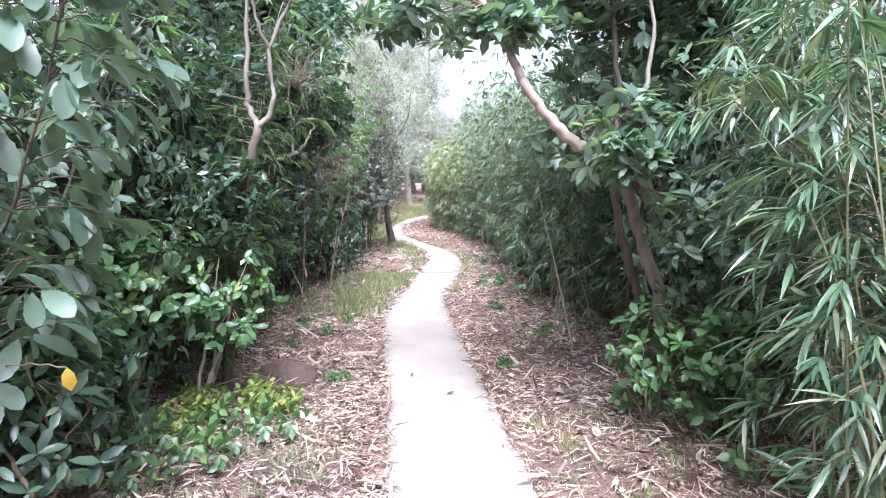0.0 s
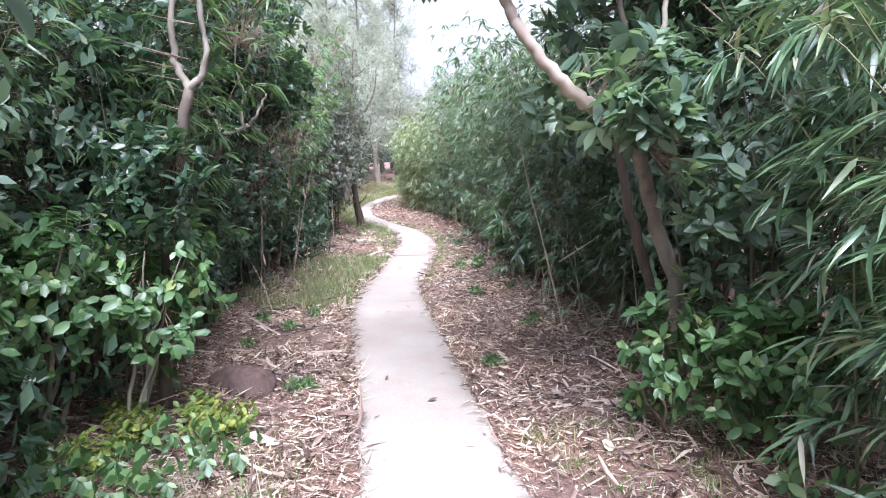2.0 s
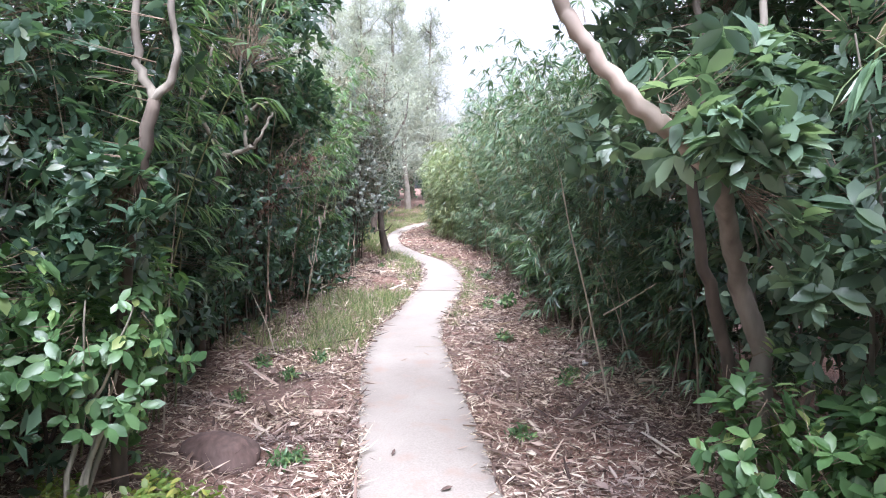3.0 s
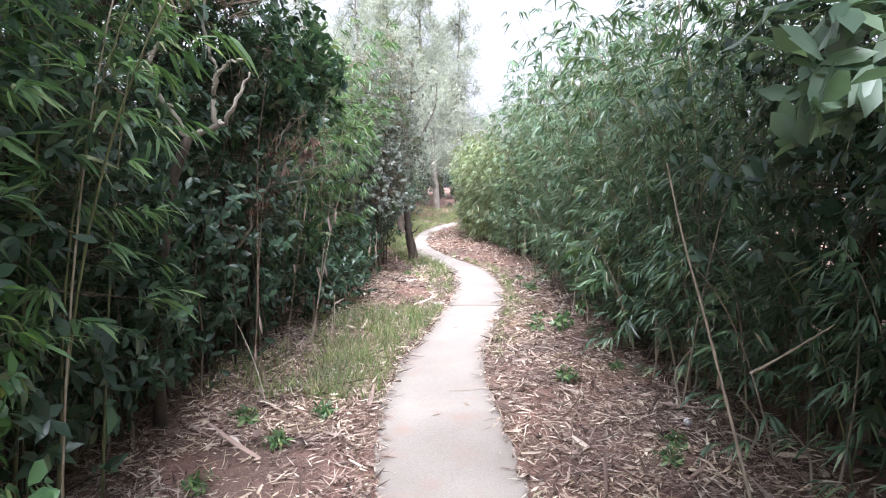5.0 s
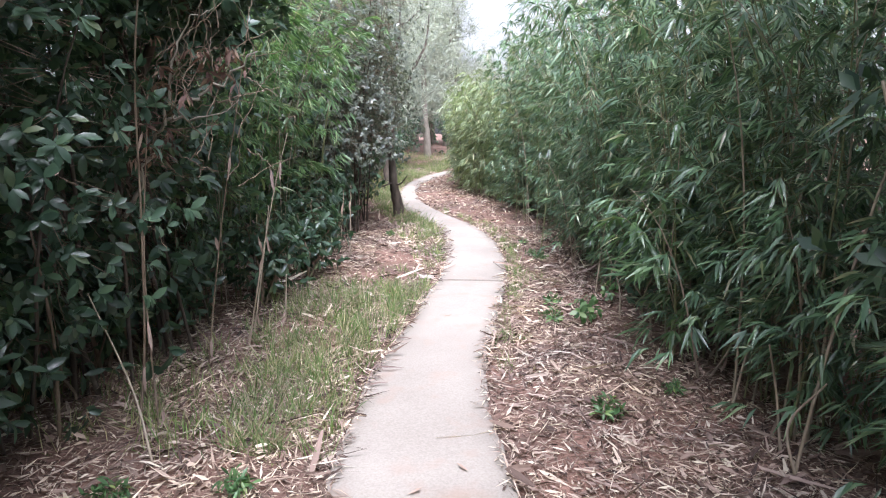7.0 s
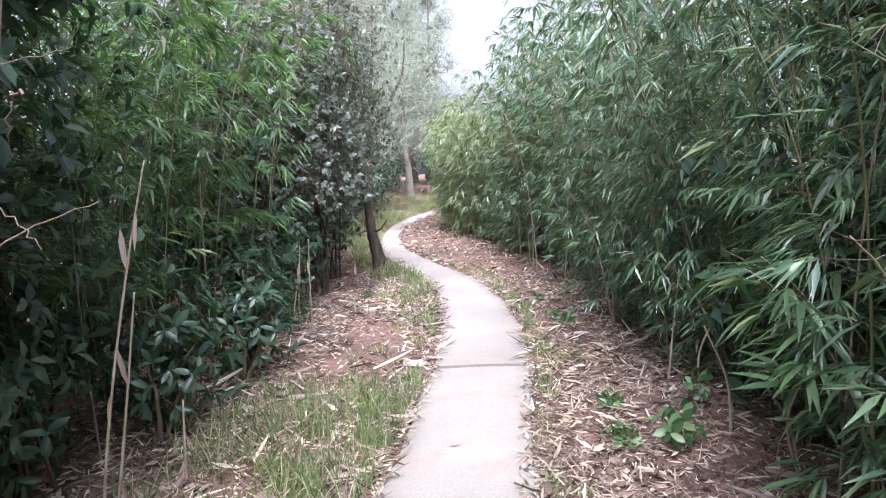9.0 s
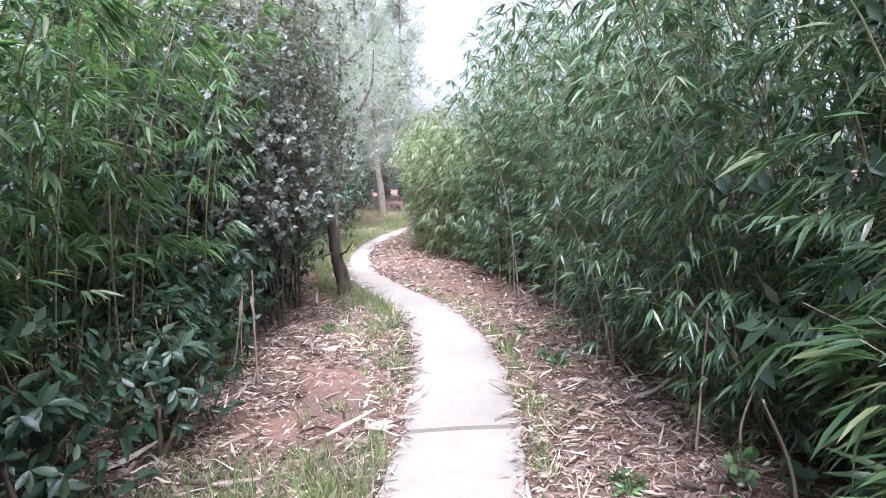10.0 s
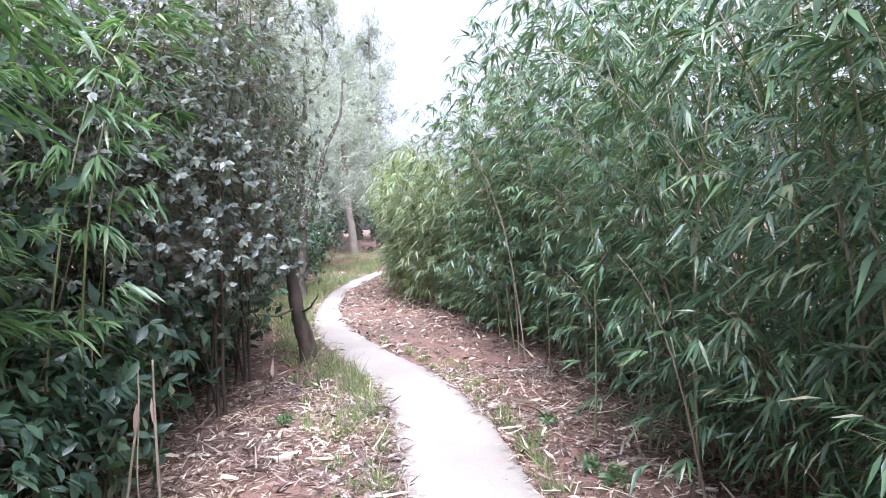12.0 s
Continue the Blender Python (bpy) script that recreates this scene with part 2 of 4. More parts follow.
# ---------------------------------------------------------------- plan
LEFT_Y = (-7, -3, 0, 3.06, 3.94, 5.3, 6.74, 7.4, 8.2, 9.25, 10.4, 11.3, 12.2, 13.3, 14.3, 15.0, 15.9, 17.1, 18.9, 21.2, 23.5, 26.5, 30.3, 33)
LEFT_X = (-0.3, -0.2, -0.08, -0.25, -0.34, -0.49, -0.67, -0.71, -0.70, -0.60, -0.46, -0.38, -0.355, -0.40, -0.50, -0.67, -0.96, -1.35, -1.68, -1.84, -1.87, -1.62, -0.92, -0.2)
RIGHT_Y = (-7, -3, 0, 3.07, 3.9, 5, 5.6, 6.45, 7.6, 8.45, 9.2, 10.4, 11.0, 12.0, 12.9, 13.6, 14.5, 15.2, 16, 17.2, 18.8, 20.6, 23.6, 27.7, 30.2, 33)
RIGHT_X = (0.45, 0.52, 0.6, 0.51, 0.42, 0.30, 0.25, 0.165, 0.035, -0.01, 0.07, 0.22, 0.29, 0.335, 0.315, 0.25, 0.08, -0.1, -0.42, -0.83, -1.2, -1.44, -1.52, -0.95, -0.6, 0.2)
FOOT_R_Y = (-7, 0, 2.5, 3.7, 4.9, 6.8, 8.5, 10, 12.3, 13.2, 15, 16.8, 18.5, 21.3, 24, 28, 33)
FOOT_R_X = (2.0, 2.0, 1.95, 1.8, 1.6, 1.4, 1.25, 1.15, 1.15, 1.3, 1.1, 0.75, 0.35, -0.35, -0.5, 0.1, 1.2)
FOOT_L_Y = (-7, 0, 3, 4.4, 5.5, 8, 9.2, 10.4, 12, 14, 16, 18, 22, 26, 33)
FOOT_L_X = (-2.0, -1.9, -1.95, -1.95, -2.05, -2.4, -2.25, -2.2, -2.3, -2.2, -2.05, -2.1, -3.0, -3.4, -3.0)


def soft_interp(y, ys, xs):
    """Rounded reading of a plan line."""
    y = np.asarray(y, float)
    return sum(w * np.interp(y + o, ys, xs) for o, w in ((-0.3, 0.25), (0, 0.5), (0.3, 0.25)))


def path_left(y):
    return soft_interp(y, LEFT_Y, LEFT_X)


def path_right(y):
    return soft_interp(y, RIGHT_Y, RIGHT_X)


def foot_left(y):
    return soft_interp(y, FOOT_L_Y, FOOT_L_X)


def foot_right(y):
    return soft_interp(y, FOOT_R_Y, FOOT_R_X)


def ground_z(x, y):
    """Height of the soil: level by the path, a little hummocky, rising gently in the distance."""
    x, y = np.asarray(x, float), np.asarray(y, float)
    off = np.maximum(np.maximum(path_left(y) - x, x - path_right(y)), 0)
    off = np.where(y > 34, 1.0, off)
    hump = 0.022 * np.sin(2.3 * x + 1.1 * y) + 0.018 * np.sin(1.7 * y - 3.1 * x + 1)
    return -0.035 + np.minimum(off, 1.0) * (0.04 + hump) + 0.05 * np.maximum(y - 29, 0) * np.exp(-np.maximum(y - 29, 0) / 60)


# ---------------------------------------------------------------- ground and path
def make_ground():
    def axis(fine0, fine1, step, far):
        near = np.arange(fine0, fine1 + 1e-6, step)
        out = fine1 + np.geomspace(1, far, 14)
        return np.concatenate([(fine0 - np.geomspace(1, far, 14))[::-1], near, out])
    xs, ys = axis(-4, 4, 0.12, 900), axis(-6, 34, 0.16, 900)
    gx, gy = np.meshgrid(xs, ys, indexing="xy")
    gz = ground_z(gx, gy)
    rng = np.random.default_rng(4)
    near = (np.abs(gx) < 4) & (gy > -6) & (gy < 34) & ((gx < path_left(gy) - 0.1) | (gx > path_right(gy) + 0.1))
    gz = gz + np.where(near, rng.normal(0, 0.006, gz.shape), 0)
    geo = Geo()
    w, h = len(xs), len(ys)
    i, j = np.meshgrid(np.arange(h - 1), np.arange(w - 1), indexing="ij")
    f = np.stack([i * w + j, i * w + j + 1, (i + 1) * w + j + 1, (i + 1) * w + j], -1)
    geo.add(np.stack([gx, gy, gz], -1), None, f)
    ob = new("ground", geo.mesh("ground", M_SOIL))
    tagged(ob, "reddish bare soil under dry bamboo leaves", "ground", kind="structure")


make_ground()


def slab(y0, y1, parent):
    """One cast length of the footpath, with a rough edge and a rounded rim."""
    ys = np.arange(y0 + 0.003, y1 - 0.003 + 1e-6, 0.06)
    rng = np.random.default_rng(int(y0 * 10) + 77)
    def ragged():
        coarse = np.interp(ys, np.arange(y0 - 1, y1 + 1, 0.23), rng.normal(0, 0.011, len(np.arange(y0 - 1, y1 + 1, 0.23))))
        chips = np.where(rng.random(len(ys)) < 0.06, rng.uniform(0.008, 0.03, len(ys)), 0)
        return coarse + rng.normal(0, 0.005, len(ys)), chips
    (wave_l, chip_l), (wave_r, chip_r) = ragged(), ragged()
    l, r = path_left(ys) + wave_l + chip_l, path_right(ys) + wave_r - chip_r
    cols = []
    for frac, dz in ((0, -0.1), (0, -0.012), (0.012, 0.0), (0.25, 0.003), (0.5, 0.005), (0.75, 0.003), (0.988, 0.0), (1, -0.012), (1, -0.1)):
        cols.append(np.stack([l + (r - l) * frac, ys, np.full(len(ys), dz) + 0.002 * np.sin(ys * 1.9)], -1))
    g = np.stack(cols, 1)
    n, k = g.shape[:2]
    i, j = np.meshgrid(np.arange(n - 1), np.arange(k - 1), indexing="ij")
    f = np.stack([i * k + j, i * k + j + 1, (i + 1) * k + j + 1, (i + 1) * k + j], -1).reshape(-1, 4)
    geo = Geo()
    geo.add(g, None, f)
    for row in (0, n - 1):
        geo.add(g[row], None, [(0, 1, 7, 8), (1, 2, 6, 7), (2, 3, 5, 6)])
    part("slab", geo, M_CONCRETE, parent)


footpath = tagged(new("pavement"), "narrow winding footpath of pale worn concrete", "footpath", kind="structure")
for y0, y1 in ((-6.5, 10.96), (10.96, 32.5)):
    slab(y0, y1, footpath)


# ---------------------------------------------------------------- plants
def up_ways(rng, n, spread=0.5):
    return unit(np.array((0, 0, 1.0)) + rng.normal(0, spread, (n, 3)))


def bamboo_clump(seed, height, culms, leaf_len, leaf_wid, leaf_mat, lean=0.5, profile=LANCE, per=7, low=0.14, step=0.055,
                 label="dense clump of thin green bamboo with drooping leaves", group="bamboo thicket"):
    """A clump of thin canes that arch towards +x, each node with leafy side twigs."""
    rng = np.random.default_rng(seed)
    top = thing("bamboo_clump", label, "bamboo", group)
    leaf, twig = Geo(), Geo()
    for c in range(culms):
        base = np.array((rng.normal(0, 0.2), rng.normal(0, 0.24), -0.03))
        az = rng.normal(0, 0.9)
        h = height * rng.uniform(0.68, 1.08)
        out = np.array((math.cos(az), math.sin(az), 0))
        spread, arch = rng.uniform(0.05, 0.3), lean * rng.uniform(0.4, 1.2)
        u = np.linspace(0, 1, 12)[:, None]
        pts = base + out * (spread * u + arch * u ** 2.6) + np.array((0, 0, 1)) * h * (u - 0.13 * u ** 4)
        g = Geo()
        tube(g, pts, np.linspace(rng.uniform(0.005, 0.009), 0.0018, 12), 5)
        part("culm", g, M_CULM if rng.random() < 0.8 else M_CANE, top)
        us = np.arange(low + rng.uniform(0, 0.1), 1.0, step)
        node = np.stack([np.interp(us, u[:, 0], pts[:, k]) for k in range(3)], -1)
        for q, uu in zip(node, us):
            for side in range(2):
                if rng.random() < 0.12:
                    continue
                a = rng.uniform(-np.pi, np.pi)
                ln = rng.uniform(0.14, 0.42) * (1.05 - 0.45 * uu)
                d = unit(np.array((math.cos(a) + 0.25, math.sin(a), rng.uniform(0.1, 0.9))))
                tip = q + d * ln + np.array((0, 0, -0.25 * ln))
                twigs(twig, q[None], tip[None], 0.0016)
                n = int(rng.integers(per - 2, per + 2))
                f = np.sort(rng.uniform(0.55, 1.0, n))[:, None]
                pp = q + (tip - q) * f
                flat = unit(np.array((d[0] + 0.25, d[1], 0.0)))
                cross = np.array((-flat[1], flat[0], 0.0))
                turn = rng.uniform(-1.25, 1.25, n)[:, None] * (1.15 - 0.5 * f)
                sag = rng.normal(-0.28, 0.25) + rng.normal(0, 0.2, (n, 1))
                dd = unit(flat * np.cos(turn) + cross * np.sin(turn) + np.array((0, 0, 1.0)) * sag)
                ll = leaf_len * rng.uniform(0.55, 1.2, n)
                leaves(leaf, pp, dd, up_ways(rng, n, 0.3), ll, leaf_wid * ll / leaf_len, profile, 0.25, rng.uniform(0.1, 0.5, n))
    part("twig_mass", twig, M_TWIG, top, kind="stuff")
    part("foliage", leaf, leaf_mat, top, kind="stuff")
    return top


def shrub(seed, name, label, category, group, height, radius, tips, leaf_len, leaf_wid, leaf_mat, profile=OVAL, stems=4, bottom=0.25,
          bark=M_BARK, per=7, stem_r=0.014, shell=0.45, droop=0.15):
    """A bush: bare stems below, leaf rosettes at the ends of twigs, an uneven crown."""
    rng = np.random.default_rng(seed)
    top = thing(name, label, category, group)
    mid = np.array((0, 0, height * (bottom + 1) / 2))
    semi = np.array((radius, radius, height * (1 - bottom) / 2))
    d = unit(rng.normal(0, 1, (tips, 3)))
    lump = 1 + 0.22 * np.sin(3.1 * d[:, 0] + seed) * np.cos(2.7 * d[:, 1] + 2 * seed) + 0.16 * np.sin(6 * d[:, 2] + 5 * d[:, 0] + seed)
    r = rng.uniform(0, 1, tips) ** shell * lump
    tip = mid + d * r[:, None] * semi
    tip[:, 2] = np.maximum(tip[:, 2], 0.04)
    ends = []
    for s in range(stems):
        a = rng.uniform(0, 2 * np.pi)
        e = np.array((math.cos(a) * radius * 0.55, math.sin(a) * radius * 0.55, height * rng.uniform(0.55, 0.9)))
        b = np.array((rng.normal(0, 0.06), rng.normal(0, 0.06), -0.04))
        m1 = b * 0.6 + e * 0.3 + np.array((rng.normal(0, 0.08), rng.normal(0, 0.08), height * 0.12))
        pts = smooth_line([b, m1, (b + e) / 2 + np.array((0, 0, height * 0.12)), e], 4, rng, 0.008)
        g = Geo()
        tube(g, pts, np.linspace(stem_r * rng.uniform(0.7, 1.2), stem_r * 0.25, len(pts)), 6)
        part("stem", g, bark, top)
        ends.append(pts[4:])
    spine = np.concatenate(ends)
    near = np.argmin(((tip[:, None] - spine[None]) ** 2).sum(-1) + rng.uniform(0, 0.05, (tips, len(spine))), 1)
    tw = Geo()
    start = spine[near] * 0.75 + tip * 0.25
    twigs(tw, start, tip, 0.0025)
    part("twig_mass", tw, M_TWIG, top, kind="stuff")
    leaf = Geo()
    axis = unit(0.6 * d + 0.5 * unit(tip - start) + np.array((0, 0, 0.35)))
    for k in range(per):
        lat = unit(np.cross(axis, unit(rng.normal(0, 1, (tips, 3)))))
        dd = unit(0.55 * axis + 0.9 * lat + np.array((0, 0, -droop)))
        pp = tip - axis * rng.uniform(0, 0.06, (tips, 1))
        ll = leaf_len * rng.uniform(0.55, 1.15, tips)
        leaves(leaf, pp, dd, unit(axis + np.array((0, 0, 0.8))), ll, leaf_wid * ll / leaf_len, profile, 0.25, rng.uniform(0.05, 0.35, tips))
    part("foliage", leaf, leaf_mat, top, kind="stuff")
    return top


def scatter(kinds, spots, rng, turn, tilt=4.0, sizes=(0.85, 1.15)):
    """Puts copies of the given plants at the spots; the first ones are moved, the rest are copied."""
    used = set()
    for k, (x, y) in enumerate(spots):
        src = kinds[int(rng.integers(len(kinds)))]
        m = pose(x, y, float(ground_z(x, y)), rng.normal(0, tilt), rng.normal(0, tilt), turn + rng.normal(0, 28))
        s = rng.uniform(*sizes)
        if src.name not in used:
            used.add(src.name)
            src.matrix_basis = m
            src.scale = (s, s, s)
        else:
            ob = copy_thing(src, m)
            ob.scale = (s, s, s)
    for src in kinds:
        if src.name not in used:
            x, y = spots[0]
            src.matrix_basis = pose(x + 0.3, y + 0.3, float(ground_z(x, y)), 0, 0, turn)


def row(foot, side, y0, y1, step, back, rng, jitter=0.12):
    return [(float(foot(y)) + side * (back + abs(rng.normal(0, jitter))), y + rng.normal(0, jitter)) for y in np.arange(y0, y1, step)]


# thicket of bamboo on the far side of the right-hand verge
rng = np.random.default_rng(21)
near_bamboo = [bamboo_clump(100 + k, 3.1 + 0.25 * k, 6, 0.125, 0.0165, M_BAMBOO, lean=0.7, low=0.1, per=10, profile=LANCE_PLAIN, step=0.05) for k in range(4)]
scatter(near_bamboo, row(foot_right, 1, 7.05, 9.2, 0.42, 0.22, rng) + row(foot_right, 1, 10.2, 16.5, 0.42, 0.22, rng), rng, 180)
LOW = "low arching bamboo shoots with drooping leaves over dry litter"
low_bamboo = [bamboo_clump(110 + k, 1.35 + 0.2 * k, 7, 0.135, 0.018, M_BAMBOO, lean=0.4, low=0.12, per=8, step=0.075, profile=LANCE_PLAIN, label=LOW) for k in range(3)]
scatter(low_bamboo, row(foot_right, 1, 5.9, 19, 0.52, 0.36, rng), rng, 180)
back_bamboo = [bamboo_clump(120 + k, 3.6 + 0.3 * k, 7, 0.18, 0.023, M_BAMBOO, lean=0.7, profile=LANCE_PLAIN, per=7, low=0.06, step=0.06) for k in range(3)]
# the row from y=-6 stays unseen, added for its effect on the light
scatter(back_bamboo, row(foot_right, 1, 7.4, 19, 0.6, 0.65, rng) + row(foot_right, 1, 8.0, 20, 1.1, 1.3, rng) + row(foot_right, 1, -6, 1.6, 0.9, 0.3, rng), rng, 180)
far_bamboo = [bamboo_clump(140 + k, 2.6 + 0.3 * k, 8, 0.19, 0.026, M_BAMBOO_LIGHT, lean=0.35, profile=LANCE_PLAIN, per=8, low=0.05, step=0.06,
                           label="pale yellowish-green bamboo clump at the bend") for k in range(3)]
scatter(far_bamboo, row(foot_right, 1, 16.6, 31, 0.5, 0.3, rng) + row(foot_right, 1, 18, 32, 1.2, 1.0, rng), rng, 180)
# bamboo that hangs in close to where the walk begins
big_bamboo = [bamboo_clump(150 + k, 2.7 + 0.4 * k, 6, 0.17, 0.019, M_BAMBOO, lean=0.4, low=0.1, per=9,
                           label="tall bamboo clump with long bright leaves hanging inwards") for k in range(2)]
scatter(big_bamboo, [(1.78, 2.1), (1.85, 2.65), (2.15, 3.1), (2.4, 2.5), (2.5, 3.3), (2.0, 1.5), (2.5, 3.9)], rng, 178, sizes=(0.95, 1.1))

fan_bamboo = [bamboo_clump(170, 1.5, 5, 0.19, 0.027, M_BAMBOO_FRESH, lean=0.45, low=0.2, per=8, step=0.09, label="low bamboo with large bright fans of leaves")]
scatter(fan_bamboo, [(1.68, 9.15), (1.75, 9.4), (1.78, 8.85)], rng, 180, sizes=(0.9, 1.0))

# bushes of the left-hand side
DARK = "dark glossy evergreen bush with leathery leaves"
dark = [shrub(200 + k, "bush", DARK, "bush", "left thicket", 3.3 + 0.3 * k, 0.8, 480, 0.085, 0.036, M_DARK,
              bottom=0.1, stems=5, bark=M_BARK_DARK) for k in range(3)]
scatter(dark, [(-2.5, 5.1), (-2.2, 5.7), (-2.45, 6.3), (-2.2, 7.2), (-2.15, 7.9), (-2.1, 8.6), (-2.2, 9.2)], rng, 0)
back_dark = [shrub(205 + k, "bush", DARK, "bush", "left thicket", 3.4 + 0.3 * k, 0.9, 270, 0.12, 0.05, M_DARK,
                   profile=OVAL_PLAIN, bottom=0.03, stems=4, bark=M_BARK_DARK, per=6) for k in range(2)]
# the left row from y=-6 is likewise an unseen addition for the light
scatter(back_dark, row(foot_left, -1, 2.5, 17, 0.8, 0.7, rng) + row(foot_left, -1, -6, 2.2, 0.9, 0.4, rng)
        # right-hand copies are added as a dark backing for the recesses
        + [(2.35, 5.0), (2.15, 5.7), (2.05, 6.4), (2.1, 6.8), (2.5, 7.2), (2.7, 5.4), (2.6, 6.1), (2.4, 4.3), (2.0, 9.6), (2.2, 10.1)], rng, 0)
under = [shrub(210 + k, "bush", "low shady undergrowth bush", "bush", "undergrowth", 1.5, 0.8, 170, 0.13, 0.055, M_DARK,
               profile=OVAL_PLAIN, bottom=0.0, stems=3, bark=M_BARK_DARK, shell=0.5, per=5) for k in range(2)]
scatter(under, row(foot_left, -1, 1.5, 18, 0.8, 0.75, rng) + row(foot_right, 1, 1.5, 20, 1.2, 1.0, rng)
        # further copies added behind the front plants to make the gaps dark
        + [(-2.4, y) for y in np.arange(12.5, 16.5, 0.7)] + [(-2.65, y) for y in np.arange(6.5, 10.5, 0.7)]
        + [(1.95, 9.2), (1.9, 9.7), (2.0, 10.2), (-2.2, 4.3), (-2.25, 5.0), (-2.3, 5.7), (-2.4, 3.6)], rng, 0)
left_bamboo = [bamboo_clump(160 + k, 3.3 + 0.4 * k, 6, 0.15, 0.02, M_BAMBOO_FRESH, lean=0.95, low=0.25, per=9, profile=LANCE) for k in range(2)]
scatter(left_bamboo, row(foot_left, -1, 9.8, 12.8, 0.42, 0.0, rng) + [(-1.85, 5.0), (-2.6, 3.7), (-2.0, 5.3)], rng, 0)
small = [shrub(220 + k, "bush", "dense bush with small dusty dark leaves", "bush", "left thicket", 3.9, 0.9, 950, 0.068, 0.037, M_PURPLE, profile=OVAL_PLAIN,
               bottom=0.15, stems=4, bark=M_BARK_DARK, per=7, shell=0.4) for k in range(2)]
scatter(small, [(-2.0, 13.3), (-1.8, 14.1), (-1.8, 15.0), (-2.4, 13.8), (-2.2, 16.0), (-2.7, 12.8), (-2.6, 15.2)], rng, 0)
tall = [shrub(240 + k, "tree", "tall dark broadleaved tree behind the thicket", "tree", "trees behind the thicket", 5.0, 1.3, 330, 0.19, 0.09, M_DARK,
              profile=OVAL_PLAIN, bottom=0.05, stems=4, bark=M_BARK_DARK, stem_r=0.05, per=6) for k in range(2)]
scatter(tall, row(foot_left, -1, -6, 16, 1.8, 2.2, rng) + row(foot_right, 1, -6, 20, 1.9, 2.6, rng), rng, 0)
# unseen copies added behind the start to close the thicket against open light
for y in (-3.5, -5.5):
    copy_thing(tall[0], pose(-1.6, y, 0, 0, 0, 40))
    copy_thing(tall[1], pose(1.6, y + 0.7, 0, 0, 0, 90))
far_bush = [shrub(230 + k, "bush", "green bush beyond the bend of the path", "bush", "far bushes", 2.6, 1.1, 200, 0.16, 0.07, M_DARK,
                  profile=OVAL_PLAIN, bottom=0.03, stems=3, shell=0.6, per=6) for k in range(2)]
scatter(far_bush, row(foot_left, -1, 17.5, 34, 0.9, 0.5, rng, 0.3) + row(foot_left, -1, 19, 36, 3.0, 1.9, rng, 0.3)
        + [(-3.0, 24), (-3.4, 26), (-3.1, 28), (-3.4, 31), (-3.6, 33.2), (-3.6, 29), (-3.6, 22.5), (-4.2, 36), (-3.0, 37.5), (-1.2, 37), (0.2, 36), (1.4, 35), (-0.6, 39), (-5.5, 35.5)], rng, 0)


# ---------------------------------------------------------------- single trees
def limb(name, parent, pts, r0, r1, material, seed, sides=9, wobble=0.006):
    r = np.random.default_rng(seed)
    line = smooth_line(pts, 6, r, wobble)
    g = Geo()
    rad = np.linspace(r0, r1, len(line)) * (1 + r.normal(0, 0.05, len(line)))
    tube(g, line, rad, sides)
    return part(name, g, material, parent)


def rosettes(parent, seed, tips, per, leaf_len, leaf_wid, material, profile=OVAL, name="foliage", droop=0.2, lift=0.35):
    """Leaf rosettes at the given twig ends."""
    r = np.random.default_rng(seed)
    g = Geo()
    n = len(tips)
    axis = unit(r.normal(0, 0.6, (n, 3)) + np.array((0, 0, lift + 0.3)))
    for k in range(per):
        lat = unit(np.cross(axis, unit(r.normal(0, 1, (n, 3)))))
        d = unit(0.4 * axis + lat + np.array((0, 0, -droop)))
        ll = leaf_len * r.uniform(0.6, 1.15, n)
        leaves(g, tips - axis * r.uniform(0, 0.05, (n, 1)), d, axis + np.array((0, 0, 0.6)), ll, leaf_wid * ll / leaf_len, profile, 0.2, r.uniform(0.05, 0.4, n))
    return part(name, g, material, parent, kind="stuff")


def cloud(seed, n, mid, semi):
    r = np.random.default_rng(seed)
    d = unit(r.normal(0, 1, (n, 3))) * r.uniform(0.1, 1, (n, 1)) ** 0.5
    return np.array(mid) + d * np.array(semi)


def twigs_to(parent, seed, tips, line_pts):
    r = np.random.default_rng(seed)
    line = smooth_line(line_pts, 8)
    near = np.argmin(((tips[:, None] - line[None]) ** 2).sum(-1), 1)
    g = Geo()
    twigs(g, line[near], tips, 0.003)
    part("twig_mass", g, M_TWIG, parent, kind="stuff")


# tree whose pale limb reaches over the path
arch = thing("tree", "tree with a smooth pinkish limb arching over the path", "tree")
limb("trunk", arch, [(1.52, 4.32, -0.05), (1.49, 4.29, 0.5), (1.43, 4.27, 0.85), (1.33, 4.26, 1.12), (1.2, 4.1, 1.42), (1.06, 3.92, 1.6)], 0.05, 0.036, M_BARK, 1)
limb("limb", arch, [(1.06, 3.92, 1.6), (0.88, 3.78, 1.7), (0.72, 3.68, 1.79), (0.56, 3.66, 1.95), (0.46, 3.68, 2.1), (0.39, 3.72, 2.26), (0.24, 3.85, 2.55), (0.0, 4.0, 2.85)], 0.036, 0.02, M_BARK_PINK, 2)
limb("second_trunk", arch, [(1.44, 4.45, -0.05), (1.38, 4.4, 0.6), (1.24, 4.34, 1.1), (1.12, 4.3, 1.6), (1.16, 4.35, 2.1), (1.1, 4.4, 2.8)], 0.038, 0.014, M_BARK_DARK, 3)
limb("branch", arch, [(1.06, 3.92, 1.6), (1.15, 3.9, 1.9), (1.25, 3.95, 2.4), (1.2, 4.0, 2.9)], 0.02, 0.008, M_BARK, 4)
